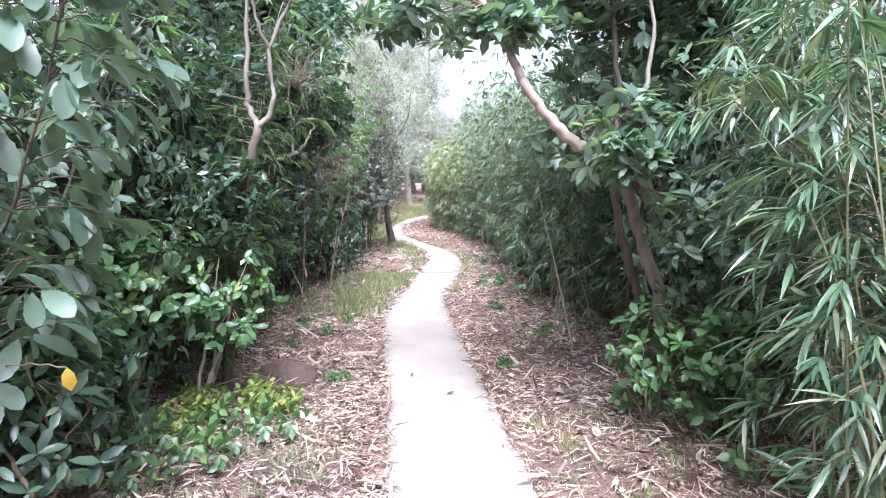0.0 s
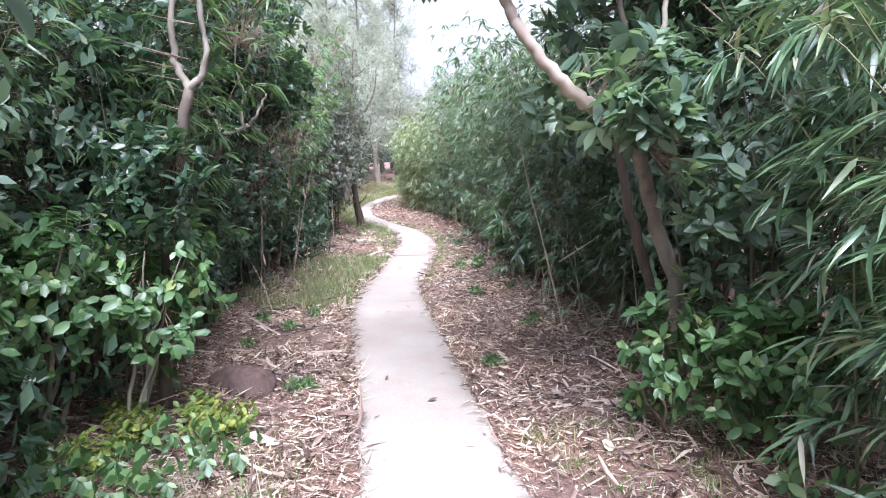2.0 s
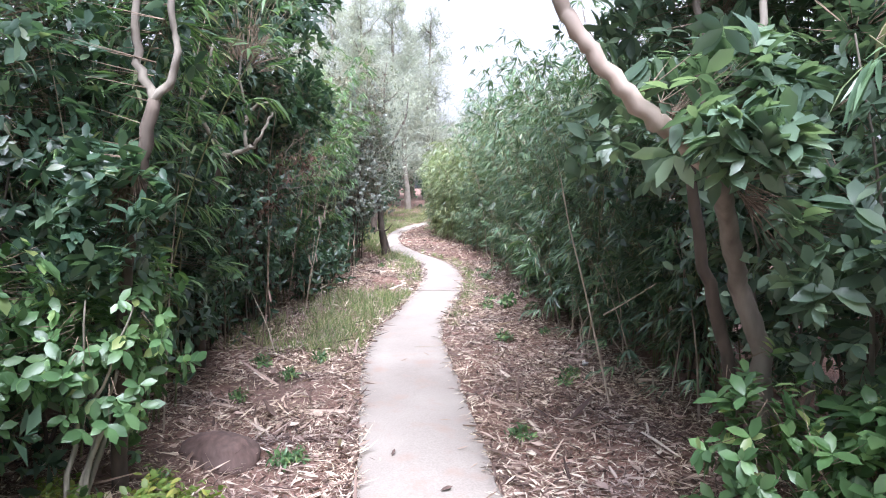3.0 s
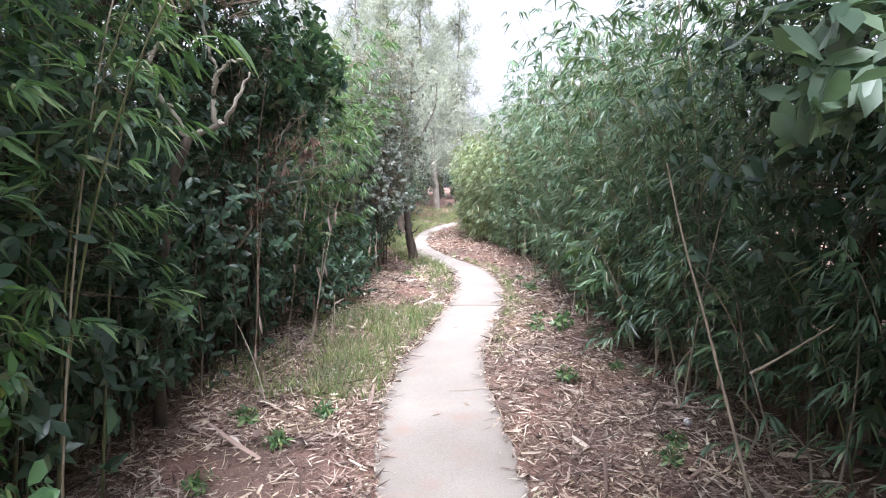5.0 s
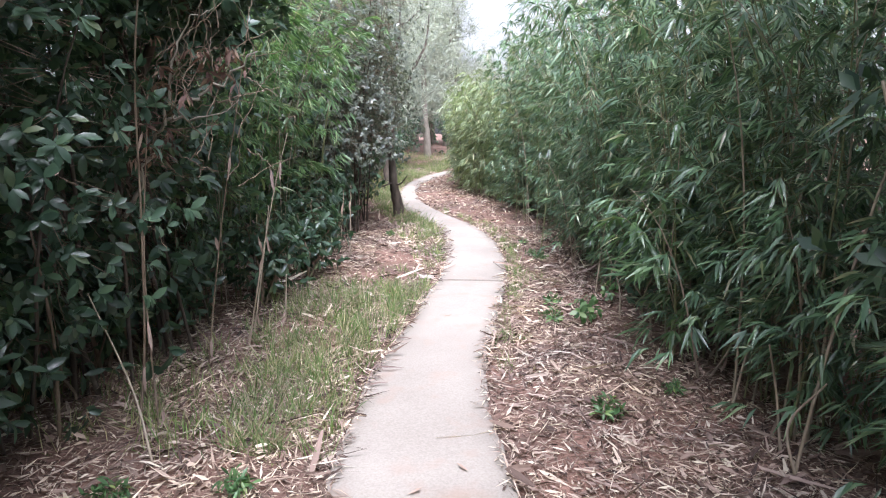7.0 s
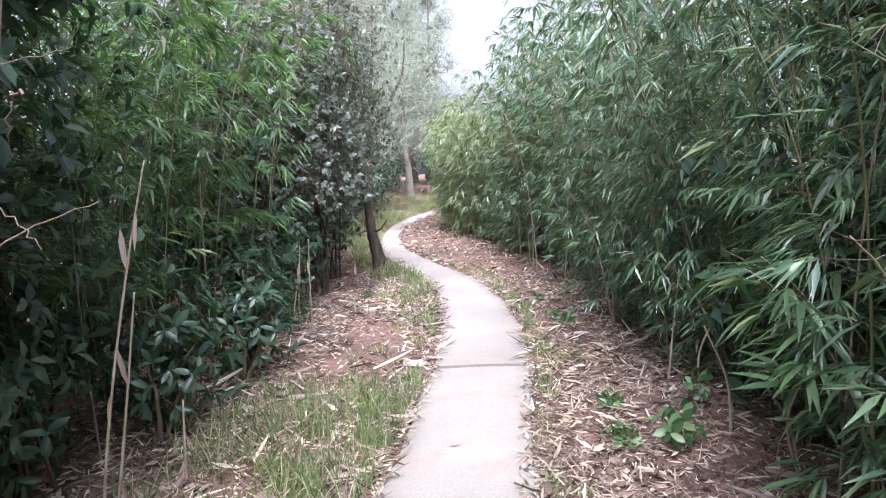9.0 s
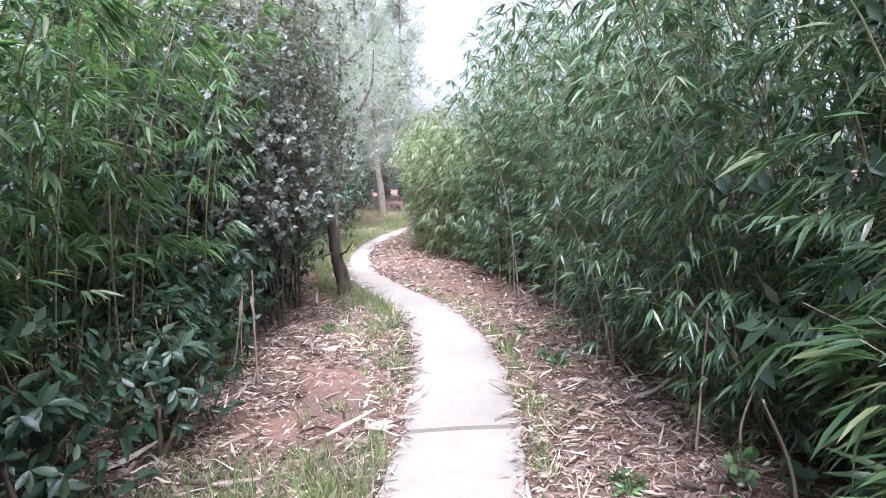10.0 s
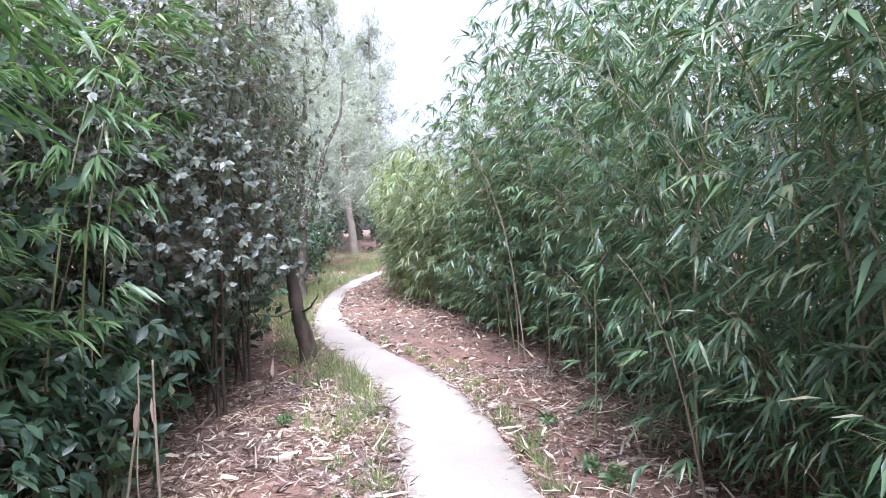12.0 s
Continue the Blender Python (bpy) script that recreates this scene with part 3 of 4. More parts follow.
# clouds 9 and 12 are thickened overhead to block sky light on the right
crown = np.concatenate([cloud(5, 130, (0.1, 4.05, 2.58), (0.85, 0.55, 0.24)), cloud(6, 60, (1.05, 3.85, 1.92), (0.4, 0.3, 0.2)), cloud(7, 120, (1.25, 4.7, 2.3), (0.55, 0.5, 0.8)),
                        cloud(8, 26, (0.85, 4.55, 1.75), (0.3, 0.25, 0.22)), cloud(9, 400, (1.25, 4.7, 3.05), (1.1, 1.1, 0.4)), cloud(10, 40, (1.45, 3.75, 1.35), (0.3, 0.25, 0.25)), cloud(11, 46, (1.0, 3.62, 1.7), (0.24, 0.14, 0.15)),
                        cloud(13, 34, (0.3, 3.6, 2.42), (0.26, 0.12, 0.1)), cloud(12, 330, (1.9, 5.3, 2.85), (1.0, 0.9, 0.8))])
rosettes(arch, 8, crown, 7, 0.12, 0.05, M_BLUE, OVAL)
twigs_to(arch, 9, crown, [(1.25, 4.1, 1.5), (0.9, 3.8, 1.75), (0.5, 3.7, 2.1), (0.25, 3.85, 2.6), (0.8, 4.3, 2.9), (1.1, 4.4, 2.4), (1.15, 4.4, 1.9), (1.5, 4.9, 2.5), (1.9, 5.2, 2.8), (2.2, 5.6, 2.9)])

# forked tree by the start
fork = thing("tree", "slender grey tree forking above the bushes", "tree")
limb("trunk", fork, [(-1.55, 4.5, -0.05), (-1.45, 4.4, 0.8), (-1.3, 4.3, 1.5), (-1.2, 4.28, 1.9)], 0.038, 0.028, M_BARK_DARK, 11)
limb("branch", fork, [(-1.2, 4.28, 1.9), (-1.27, 4.28, 2.1), (-1.26, 4.3, 2.5), (-1.3, 4.3, 3.2)], 0.022, 0.01, M_BARK, 12)
limb("branch", fork, [(-1.2, 4.28, 1.9), (-1.1, 4.27, 2.05), (-1.12, 4.3, 2.4), (-0.98, 4.4, 2.8), (-0.9, 4.4, 3.2)], 0.02, 0.008, M_BARK, 13)
limb("branch", fork, [(-1.12, 4.3, 2.4), (-1.2, 4.2, 2.7), (-1.15, 4.2, 3.1)], 0.012, 0.006, M_BARK, 14)
tips = np.concatenate([cloud(15, 60, (-1.2, 4.4, 3.05), (0.75, 0.8, 0.4)), cloud(16, 70, (-1.5, 4.6, 2.3), (0.35, 0.6, 0.5)), cloud(19, 50, (-1.5, 4.55, 1.35), (0.25, 0.2, 0.5)), cloud(20, 120, (-1.36, 4.12, 1.42), (0.28, 0.18, 0.36))])
rosettes(fork, 17, tips, 7, 0.09, 0.04, M_DARK)
twigs_to(fork, 18, tips, [(-1.3, 4.3, 1.6), (-1.2, 4.28, 2.0), (-1.12, 4.3, 2.5), (-1.2, 4.3, 3.1)])

# tree with antler-like limbs
antler = thing("tree", "pale tree with bare antler-like branches", "tree")
limb("trunk", antler, [(-2.0, 6.7, -0.05), (-1.95, 6.66, 0.7), (-1.83, 6.6, 1.4), (-1.68, 6.56, 1.77)], 0.042, 0.027, M_BARK_DARK, 21)
left_limb = limb("limb", antler, [(-1.68, 6.56, 1.77), (-1.78, 6.5, 1.95), (-1.84, 6.45, 2.12), (-1.77, 6.45, 2.3), (-1.72, 6.45, 2.6)], 0.021, 0.009, M_BARK_PALE, 22)
limb("limb", antler, [(-1.68, 6.56, 1.77), (-1.52, 6.54, 1.82), (-1.45, 6.5, 1.84), (-1.36, 6.45, 1.94), (-1.28, 6.45, 2.1)], 0.02, 0.008, M_BARK_PALE, 23)
mid_limb = limb("limb", antler, [(-1.52, 6.54, 1.82), (-1.51, 6.52, 1.98), (-1.49, 6.52, 2.12), (-1.53, 6.5, 2.3), (-1.5, 6.5, 2.7)], 0.016, 0.007, M_BARK_PALE, 24)
limb("branch", mid_limb, [(-1.5, 6.52, 2.05), (-1.42, 6.48, 2.15), (-1.28, 6.44, 2.17)], 0.014, 0.006, M_BARK_PALE, 25)
limb("branch", left_limb, [(-1.83, 6.46, 2.1), (-1.92, 6.42, 2.17)], 0.01, 0.004, M_BARK_PALE, 26)
tips = np.concatenate([cloud(27, 170, (-1.5, 6.7, 2.85), (0.7, 0.9, 0.5)), cloud(30, 80, (-1.95, 6.5, 0.75), (0.3, 0.4, 0.45)), cloud(33, 70, (-1.82, 6.3, 1.05), (0.22, 0.2, 0.45))])
rosettes(antler, 28, tips, 7, 0.085, 0.036, M_DARK)
twigs_to(antler, 29, tips[:170], [(-1.75, 6.5, 2.4), (-1.5, 6.5, 2.5), (-1.4, 6.5, 2.4)])

# dark tree leaning out over the thicket
over = thing("tree", "dark tree leaning out over the thicket", "tree")
limb("trunk", over, [(-2.5, 8.7, -0.05), (-2.4, 8.65, 0.9), (-2.15, 8.55, 1.7), (-1.8, 8.45, 2.25), (-1.5, 8.4, 2.5)], 0.05, 0.012, M_BARK_DARK, 36)
tips = cloud(31, 480, (-1.65, 8.45, 2.4), (0.5, 0.9, 0.5))
rosettes(over, 37, tips, 7, 0.1, 0.042, M_DARK)
twigs_to(over, 38, tips, [(-2.1, 8.9, 1.8), (-1.8, 8.45, 2.25), (-1.6, 8.1, 2.4), (-1.5, 8.8, 2.5), (-1.6, 7.9, 2.5)])

# dead branch tangle
dead = thing("dead_branch", "bare dry branches caught in the thicket", "branch")
r8 = np.random.default_rng(31)
dead_limb = limb("limb", dead, [(-1.95, 7.95, 1.0), (-1.72, 7.85, 1.38), (-1.52, 7.75, 1.58), (-1.3, 7.7, 1.68), (-1.1, 7.65, 1.82)], 0.013, 0.003, M_BARK_PALE, 32, 7, 0.012)
limb("limb", dead, [(-1.6, 7.8, 1.5), (-1.42, 7.72, 1.52), (-1.22, 7.7, 1.6)], 0.007, 0.002, M_BARK_PALE, 33, 6, 0.012)
limb("limb", dead, [(-1.62, 7.78, 1.48), (-1.52, 7.7, 1.78), (-1.42, 7.66, 1.95), (-1.28, 7.6, 2.0)], 0.007, 0.002, M_BARK_PALE, 34, 6, 0.012)
for k in range(80):
    a = np.array((-1.5, 7.75, 1.6)) + r8.normal(0, 1, 3) * np.array((0.22, 0.1, 0.16))
    b = a + np.array((r8.uniform(-0.12, 0.32), r8.normal(0, 0.1), r8.uniform(-0.16, 0.34)))
    limb("twig", dead_limb, [a, (a + b) / 2 + r8.normal(0, 0.02, 3), b], 0.003, 0.0012, M_TWIG, 40 + k, 4, 0.004)

M_DEAD = leaf_material("withered_leaf", ((0.0, (0.07, 0.04, 0.035)), (0.6, (0.17, 0.10, 0.085)), (1.0, (0.34, 0.24, 0.19))), rough=0.7, through_light=0.15, spec=0.3)
rosettes(dead, 39, np.concatenate([cloud(41, 26, (-1.68, 7.7, 1.42), (0.14, 0.1, 0.14)), cloud(42, 30, (-1.4, 7.7, 1.75), (0.3, 0.12, 0.2))]), 4, 0.075, 0.02, M_DEAD, OVAL_PLAIN, "withered_foliage", 0.9)

# dark trunk beside the path under the small-leaved bush
dark_trunk = thing("tree", "short leaning dark tree trunk beside the path", "tree")
limb("trunk", dark_trunk, [(-1.33, 15.9, -0.06), (-1.36, 15.9, 0.25), (-1.42, 15.85, 0.6), (-1.45, 15.8, 1.0), (-1.6, 15.6, 1.9), (-1.7, 15.5, 2.8)], 0.105, 0.03, M_BARK_DARK, 61, 11, 0.004)
limb("branch", dark_trunk, [(-1.38, 15.85, 0.55), (-1.25, 15.7, 0.62), (-1.15, 15.6, 0.75)], 0.018, 0.004, M_BARK_DARK, 62)
limb("branch", dark_trunk, [(-1.4, 15.85, 0.6), (-1.6, 15.6, 0.55), (-1.75, 15.45, 0.6)], 0.014, 0.004, M_BARK_DARK, 63)
tips = cloud(64, 460, (-1.65, 15.5, 2.1), (0.5, 0.9, 1.35))
rosettes(dark_trunk, 65, tips, 7, 0.052, 0.026, M_PURPLE)


def needle_tree(seed, height, spread, label, group, sprays=900, bare=0.25, material=M_HAZED_NEEDLE, bark=M_BARK):
    """A feathery tree: a bent trunk, rising limbs and thin hanging needle sprays."""
    r = np.random.default_rng(seed)
    top = thing("feathery_tree", label, "tree", group)
    lean = r.normal(0, 0.04 * height, 2)
    spine = [(0, 0, -0.1), (lean[0] * 0.3 + r.normal(0, 0.1), lean[1] * 0.3, height * 0.3), (lean[0] * 0.6, lean[1] * 0.6, height * 0.62), (lean[0], lean[1], height)]
    limb("trunk", top, spine, 0.02 * height, 0.01, bark, seed + 1, 8, 0.03)
    line = smooth_line(spine, 10)
    g = Geo()
    limbs = 44
    for k in range(limbs):
        u = bare + (1 - bare) * (k + r.uniform(0, 1)) / limbs
        base = line[min(int(u * (len(line) - 1)), len(line) - 1)]
        a = r.uniform(0, 2 * np.pi)
        ln = spread * (1.06 - u) ** 0.75 * r.uniform(0.55, 1.15)
        tip = base + np.array((math.cos(a) * ln, math.sin(a) * ln, ln * r.uniform(0.35, 1.0)))
        mid = (base + tip) / 2 + np.array((0, 0, -0.1 * ln))
        if k % 4 == 0:
            limb("limb", top, [base, mid, tip], 0.006 * height, 0.008, bark, seed + 5 + k, 5, 0.02)
        n = int(sprays / limbs * (0.4 + 1.6 * (1.05 - u)))
        f = r.uniform(0.1, 1.05, (n, 1))
        p = base + (tip - base) * f + r.normal(0, 0.12 * ln + 0.1, (n, 3))
        for q in range(5):
            d = unit(r.normal(0, 0.45, (n, 3)) + 0.5 * unit(tip - base) + np.array((0, 0, 0.35)))
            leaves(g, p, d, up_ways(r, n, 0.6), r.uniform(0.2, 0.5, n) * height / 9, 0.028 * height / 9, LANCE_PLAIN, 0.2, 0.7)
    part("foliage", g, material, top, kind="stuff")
    return top


GREY = "tall distant feathery tree with haze put into its pale grey-green colour"
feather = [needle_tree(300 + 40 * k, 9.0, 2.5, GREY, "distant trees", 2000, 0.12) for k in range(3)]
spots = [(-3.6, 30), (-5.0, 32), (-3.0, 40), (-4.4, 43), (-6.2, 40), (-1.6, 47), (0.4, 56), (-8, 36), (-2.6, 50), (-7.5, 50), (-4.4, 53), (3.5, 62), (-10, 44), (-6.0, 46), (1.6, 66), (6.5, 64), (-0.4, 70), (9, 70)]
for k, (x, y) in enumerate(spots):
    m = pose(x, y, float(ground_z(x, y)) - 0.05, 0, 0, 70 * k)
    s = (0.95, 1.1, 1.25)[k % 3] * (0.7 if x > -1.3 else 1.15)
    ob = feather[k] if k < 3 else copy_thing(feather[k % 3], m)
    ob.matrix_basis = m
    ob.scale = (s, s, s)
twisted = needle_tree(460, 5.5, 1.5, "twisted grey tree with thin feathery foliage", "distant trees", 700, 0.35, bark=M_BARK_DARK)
twisted.matrix_basis = pose(-2.3, 22.0, float(ground_z(-2.3, 22)), 0, 4, 10)
limb("limb", twisted, [(0.0, 0, 1.5), (0.05, 0.05, 2.2), (-0.2, 0.0, 2.9), (-0.12, 0.1, 3.5), (-0.3, 0.1, 4.4)], 0.09, 0.02, M_BARK_DARK, 471)
limb("limb", twisted, [(0.03, 0, 2.0), (0.32, 0.05, 2.5), (0.45, 0.0, 3.1), (0.75, 0.1, 3.8), (0.8, 0.1, 4.6)], 0.075, 0.015, M_BARK_DARK, 472)
far_trunk = thing("tree", "pale straight tree trunk at the end of the path", "tree")
limb("trunk", far_trunk, [(-2.08, 36, 0.1), (-2.12, 36, 1.2), (-2.25, 36, 2.6), (-2.3, 36, 4.5), (-2.2, 36, 6.5)], 0.2, 0.08, M_BARK, 481)
rosettes(far_trunk, 482, cloud(483, 500, (-2.2, 36, 5.6), (1.8, 1.6, 2.0)), 6, 0.25, 0.08, M_HAZED_NEEDLE, OVAL_PLAIN)

# broad crowns added over the thickets, mostly above the view, to shade them
def shade_crown(seed, foot, mid, semi, tips, label):
    top = thing("tree", label, "tree", "overhanging trees")
    fx, fy = foot
    mx, my, mz = mid
    r = np.random.default_rng(seed)
    limb("trunk", top, [(fx, fy, -0.05), (fx + r.normal(0, 0.1), fy, mz * 0.45), ((fx + mx) / 2, (fy + my) / 2, mz * 0.8), (mx, my, mz)], 0.07, 0.02, M_BARK_DARK, seed + 1)
    pts = cloud(seed + 2, tips, mid, semi)
    for k in range(6):
        e = pts[k]
        limb("limb", top, [(fx, fy, mz * 0.6), ((fx + e[0]) / 2, (fy + e[1]) / 2, mz * 0.85), e], 0.03, 0.006, M_BARK_DARK, seed + 3 + k, 6, 0.02)
    rosettes(top, seed + 20, pts, 6, 0.15, 0.07, M_DARK, OVAL_PLAIN)
    return top


SHADE_CROWN = "broadleaved tree added mostly out of view to shade the thicket"
for k, (foot, mid, semi, tips) in enumerate((((2.9, 5.5), (1.55, 5.2, 3.5), (1.3, 1.2, 0.45), 840), ((3.0, 7.0), (1.7, 6.6, 3.65), (1.2, 0.9, 0.45), 700),
                                             ((-3.2, 6.3), (-2.6, 6.2, 3.4), (0.85, 0.7, 0.45), 400), ((-3.2, 7.4), (-2.35, 7.2, 3.55), (1.0, 1.0, 0.5), 600), ((-3.2, 9.0), (-2.15, 8.5, 3.6), (1.05, 0.9, 0.5), 600))):
    shade_crown(700 + 40 * k, foot, mid, semi, tips, SHADE_CROWN)

# ---------------------------------------------------------------- shrubs by the start
BROAD = "bright green shrub with broad pointed leaves and pale stems"
broad = [shrub(250 + k, "shrub", BROAD, "shrub", "green shrubs", 1.5, 0.55, 230, 0.095, 0.05, M_BROAD, bottom=0.32, stems=4, bark=M_BARK_PALE, per=6, stem_r=0.016, droop=0.45) for k in range(2)]
scatter(broad, [(-1.6, 4.22), (-2.0, 4.1), (-2.1, 3.5), (-2.2, 2.9), (-2.4, 4.5)], rng, 0, sizes=(0.82, 0.95))
waxy = [shrub(260 + k, "shrub", "waxy grey-green shrub with leaf rosettes", "shrub", "", 2.4, 0.6, 250, 0.09, 0.042, M_BLUE, bottom=0.25, stems=4, bark=M_BARK, per=7, profile=OVAL, droop=0.35) for k in range(1)]
scatter(waxy, [(-2.2, 3.4), (-2.3, 2.6), (1.85, 3.9), (1.95, 4.9)], rng, 0)
rose = [shrub(270 + k, "shrub", "low shrub with rosettes of light green oval leaves", "shrub", "rosette shrubs", 1.0, 0.34, 75, 0.10, 0.05, M_BROAD, bottom=0.1, stems=4, bark=M_TWIG,
              per=7, stem_r=0.008, profile=OVAL) for k in range(2)]
scatter(rose, [(1.3, 3.95), (1.5, 3.55), (1.62, 3.85), (1.75, 3.45)], rng, 0, sizes=(0.85, 1.05))
YELLOW = "small yellow-green weed on the litter"
yellow = [shrub(280 + k, "weed", YELLOW, "weed", "yellow weeds", 0.22, 0.15, 70, 0.045, 0.025, M_YELLOW, bottom=0.1, stems=3, bark=M_TWIG, per=5, stem_r=0.003) for k in range(2)]
scatter(yellow, [(-1.15, 4.1), (-1.25, 4.25), (-1.05, 4.2), (-1.5, 4.0), (-1.65, 4.15), (-1.75, 4.3), (-1.6, 3.75)], rng, 0)
green_weed = [shrub(290 + k, "weed", "small dark green weed in dry leaves", "weed", "green weeds", 0.13, 0.09, 16, 0.055, 0.016, M_BROAD, bottom=0.05, stems=3, bark=M_TWIG, per=6, stem_r=0.003) for k in range(2)]
scatter(green_weed, [(-0.85, 4.9), (-0.78, 4.95), (0.62, 7.85), (0.72, 12.1), (0.66, 12.3), (-1.2, 6.5), (-1.05, 7.0), (1.05, 6.55), (0.95, 6.3), (-1.4, 5.9), (1.1, 8.2), (-1.55, 6.9),
                     (0.55, 9.6), (0.62, 10.1), (-1.2, 13.6), (0.5, 5.3), (0.62, 13.2), (-1.55, 3.9), (-1.35, 4.5)], rng, 0)
seed_leaf = [shrub(296, "seedling", "broad-leaved seedling on dry litter", "seedling", "seedlings", 0.22, 0.11, 7, 0.085, 0.042, M_BROAD, bottom=0.3, stems=2, bark=M_TWIG, per=4, stem_r=0.003, droop=0.4)]
scatter(seed_leaf, [(-1.02, 3.65), (-0.88, 3.75), (-1.3, 3.55), (-1.8, 3.6), (-1.6, 3.35), (-1.45, 3.7), (-1.9, 3.9), (1.5, 3.2), (1.7, 3.1), (1.2, 4.2), (-1.75, 5.1), (-1.6, 4.75), (-1.2, 3.3), (-1.35, 3.15), (-1.55, 3.05), (-1.7, 3.3), (-1.15, 3.5), (-1.4, 3.4), (-1.75, 3.75), (-1.5, 4.15), (-1.35, 3.95), (-1.95, 3.4), (-1.6, 3.55), (-1.1, 3.85), (0.75, 9.5), (0.85, 9.55), (1.1, 10.0)], rng, 0)
side_shrub = [shrub(299, "shrub", "leafy waist-high shrub under the bamboo", "shrub", "", 1.1, 0.42, 150, 0.11, 0.042, M_DARK, bottom=0.05, stems=4, bark=M_TWIG, per=6, droop=0.4)]
scatter(side_shrub, [(-1.75, 2.7), (-1.9, 3.2), (-2.05, 2.3), (-2.2, 7.0), (-2.3, 7.7), (-2.3, 8.4), (-2.25, 9.1), (-2.2, 6.2), (-1.8, 9.9), (-1.65, 10.8), (-2.0, 11.6), (-1.9, 12.2)], rng, 0, sizes=(0.8, 1.0))

# sapling with big waxy leaves, each leaf by itself
sapling = thing("sapling", "sapling with big waxy wavy-edged leaves", "sapling")
limb("stem", sapling, [(-1.95, 2.6, -0.05), (-1.85, 2.5, 0.7), (-1.62, 2.38, 1.3), (-1.35, 2.3, 1.9), (-1.25, 2.3, 2.4)], 0.011, 0.004, M_BARK_DARK, 501)
r9 = np.random.default_rng(502)
leaf_meshes = []
for k in range(4):
    g = Geo()
    leaves(g, np.zeros((1, 3)), np.array([(1.0, 0, 0)]), np.array([(0, 0, 1.0)]), 0.16, 0.074, WAVY, 0.3, 0.2 + 0.12 * k)
    leaf_meshes.append(g.mesh("leaf", M_BLUE))
spine = smooth_line([(-1.8, 2.48, 0.8), (-1.62, 2.38, 1.3), (-1.35, 2.3, 1.9), (-1.25, 2.3, 2.4)], 8)
for k in range(46):
    q = spine[int(r9.integers(len(spine)))]
    a = r9.uniform(-1.9, 1.9)
    ln = r9.uniform(0.15, 0.42)
    e = q + np.array((math.cos(a) * ln, math.sin(a) * ln, r9.uniform(-0.05, 0.2)))
    spray = limb("twig", sapling, [q, (q + e) / 2 + np.array((0, 0, 0.03)), e], 0.004, 0.002, M_BARK_DARK, 510 + k, 4, 0.003)
    for j in range(6):
        ob = new("leaf", leaf_meshes[int(r9.integers(4))])
        ob.parent = spray
        t = r9.uniform(0.45, 1.0)
        p = q + (e - q) * t
        ob.matrix_basis = pose(p[0], p[1], p[2], r9.normal(0, 25), r9.uniform(0, 45), math.degrees(a) + r9.normal(0, 55)) @ Matrix.Scale(r9.uniform(0.65, 1.2), 4)
M_YELLOW_LEAF = leaf_material("yellowed_leaf", ((0.0, (0.4, 0.28, 0.03)), (1.0, (0.48, 0.34, 0.05))), rough=0.5)
g = Geo()
leaves(g, np.zeros((1, 3)), np.array([(1.0, 0, 0)]), np.array([(0, 0, 1.0)]), 0.085, 0.05, OVAL, 0.25, 0.4)
ob = part("leaf", g, M_YELLOW_LEAF, sapling, "yellowed leaf")
ob.matrix_basis = pose(-1.3, 2.22, 0.9, 20, 70, -40)
limb("twig", sapling, [(-1.83, 2.49, 0.75), (-1.55, 2.32, 0.88), (-1.3, 2.22, 0.9)], 0.005, 0.002, M_TWIG, 560, 4, 0.003)


# ---------------------------------------------------------------- canes
def cane(pts, r0, label, sheaths=0, seed=0, material=M_CANE):
    """A dry cane with swollen nodes and dry sheaths clinging to it."""
    top = thing("cane", label, "cane", "dry canes")
    line = smooth_line(pts, 14)
    n = len(line)
    rad = np.linspace(r0, r0 * 0.5, n) * (1 + 0.22 * ((np.arange(n) % 7) == 3))
    g = Geo()
    tube(g, line, rad, 7)
    part("culm", g, material, top)
    r = np.random.default_rng(seed)
    for k in range(sheaths):
        q = line[int(n * (k + 0.6) / (sheaths + 0.6))]
        g = Geo()
        leaves(g, np.array([q]), np.array([(r.normal(0, 0.15), r.normal(0, 0.15) - 0.1, 1.0 if k % 2 else -1.0)]), np.array([(0.3, -1.0, 0.1)]), r.uniform(0.09, 0.17), r.uniform(0.014, 0.024), OVAL, 0.5, 0.1)
        part("sheath", g, M_LITTER, top, "dry papery sheath")
    return top


PALE = "pale dry cane leaning out of the thicket"
cane([(1.2, 5.8, -0.03), (1.13, 5.94, 0.38), (1.04, 6.08, 0.85), (0.96, 6.2, 1.23), (0.9, 6.3, 1.6)], 0.009, PALE, 1, 1)
cane([(-1.72, 7.5, -0.03), (-1.66, 7.5, 0.4), (-1.63, 7.5, 1.0), (-1.6, 7.48, 1.7), (-1.52, 7.45, 2.2)], 0.007, "upright dry cane in the thicket", 2, 2, M_TWIG)
cane([(-1.64, 7.55, -0.03), (-1.63, 7.5, 0.8), (-1.55, 7.48, 1.6)], 0.005, "upright dry cane in the thicket", 1, 3, M_TWIG)
cane([(-1.5, 7.2, 0.0), (-1.62, 7.3, 0.3), (-1.85, 7.4, 0.72)], 0.006, PALE, 0, 4)
DRY = "dry cane with papery sheaths hanging off"
cane([(-1.6, 8.75, -0.03), (-1.47, 8.7, 0.6), (-1.37, 8.72, 1.1), (-1.27, 8.7, 1.45)], 0.006, DRY, 5, 5)
cane([(-1.62, 8.9, -0.03), (-1.55, 8.95, 0.5), (-1.5, 9.0, 0.95)], 0.007, DRY, 2, 6)
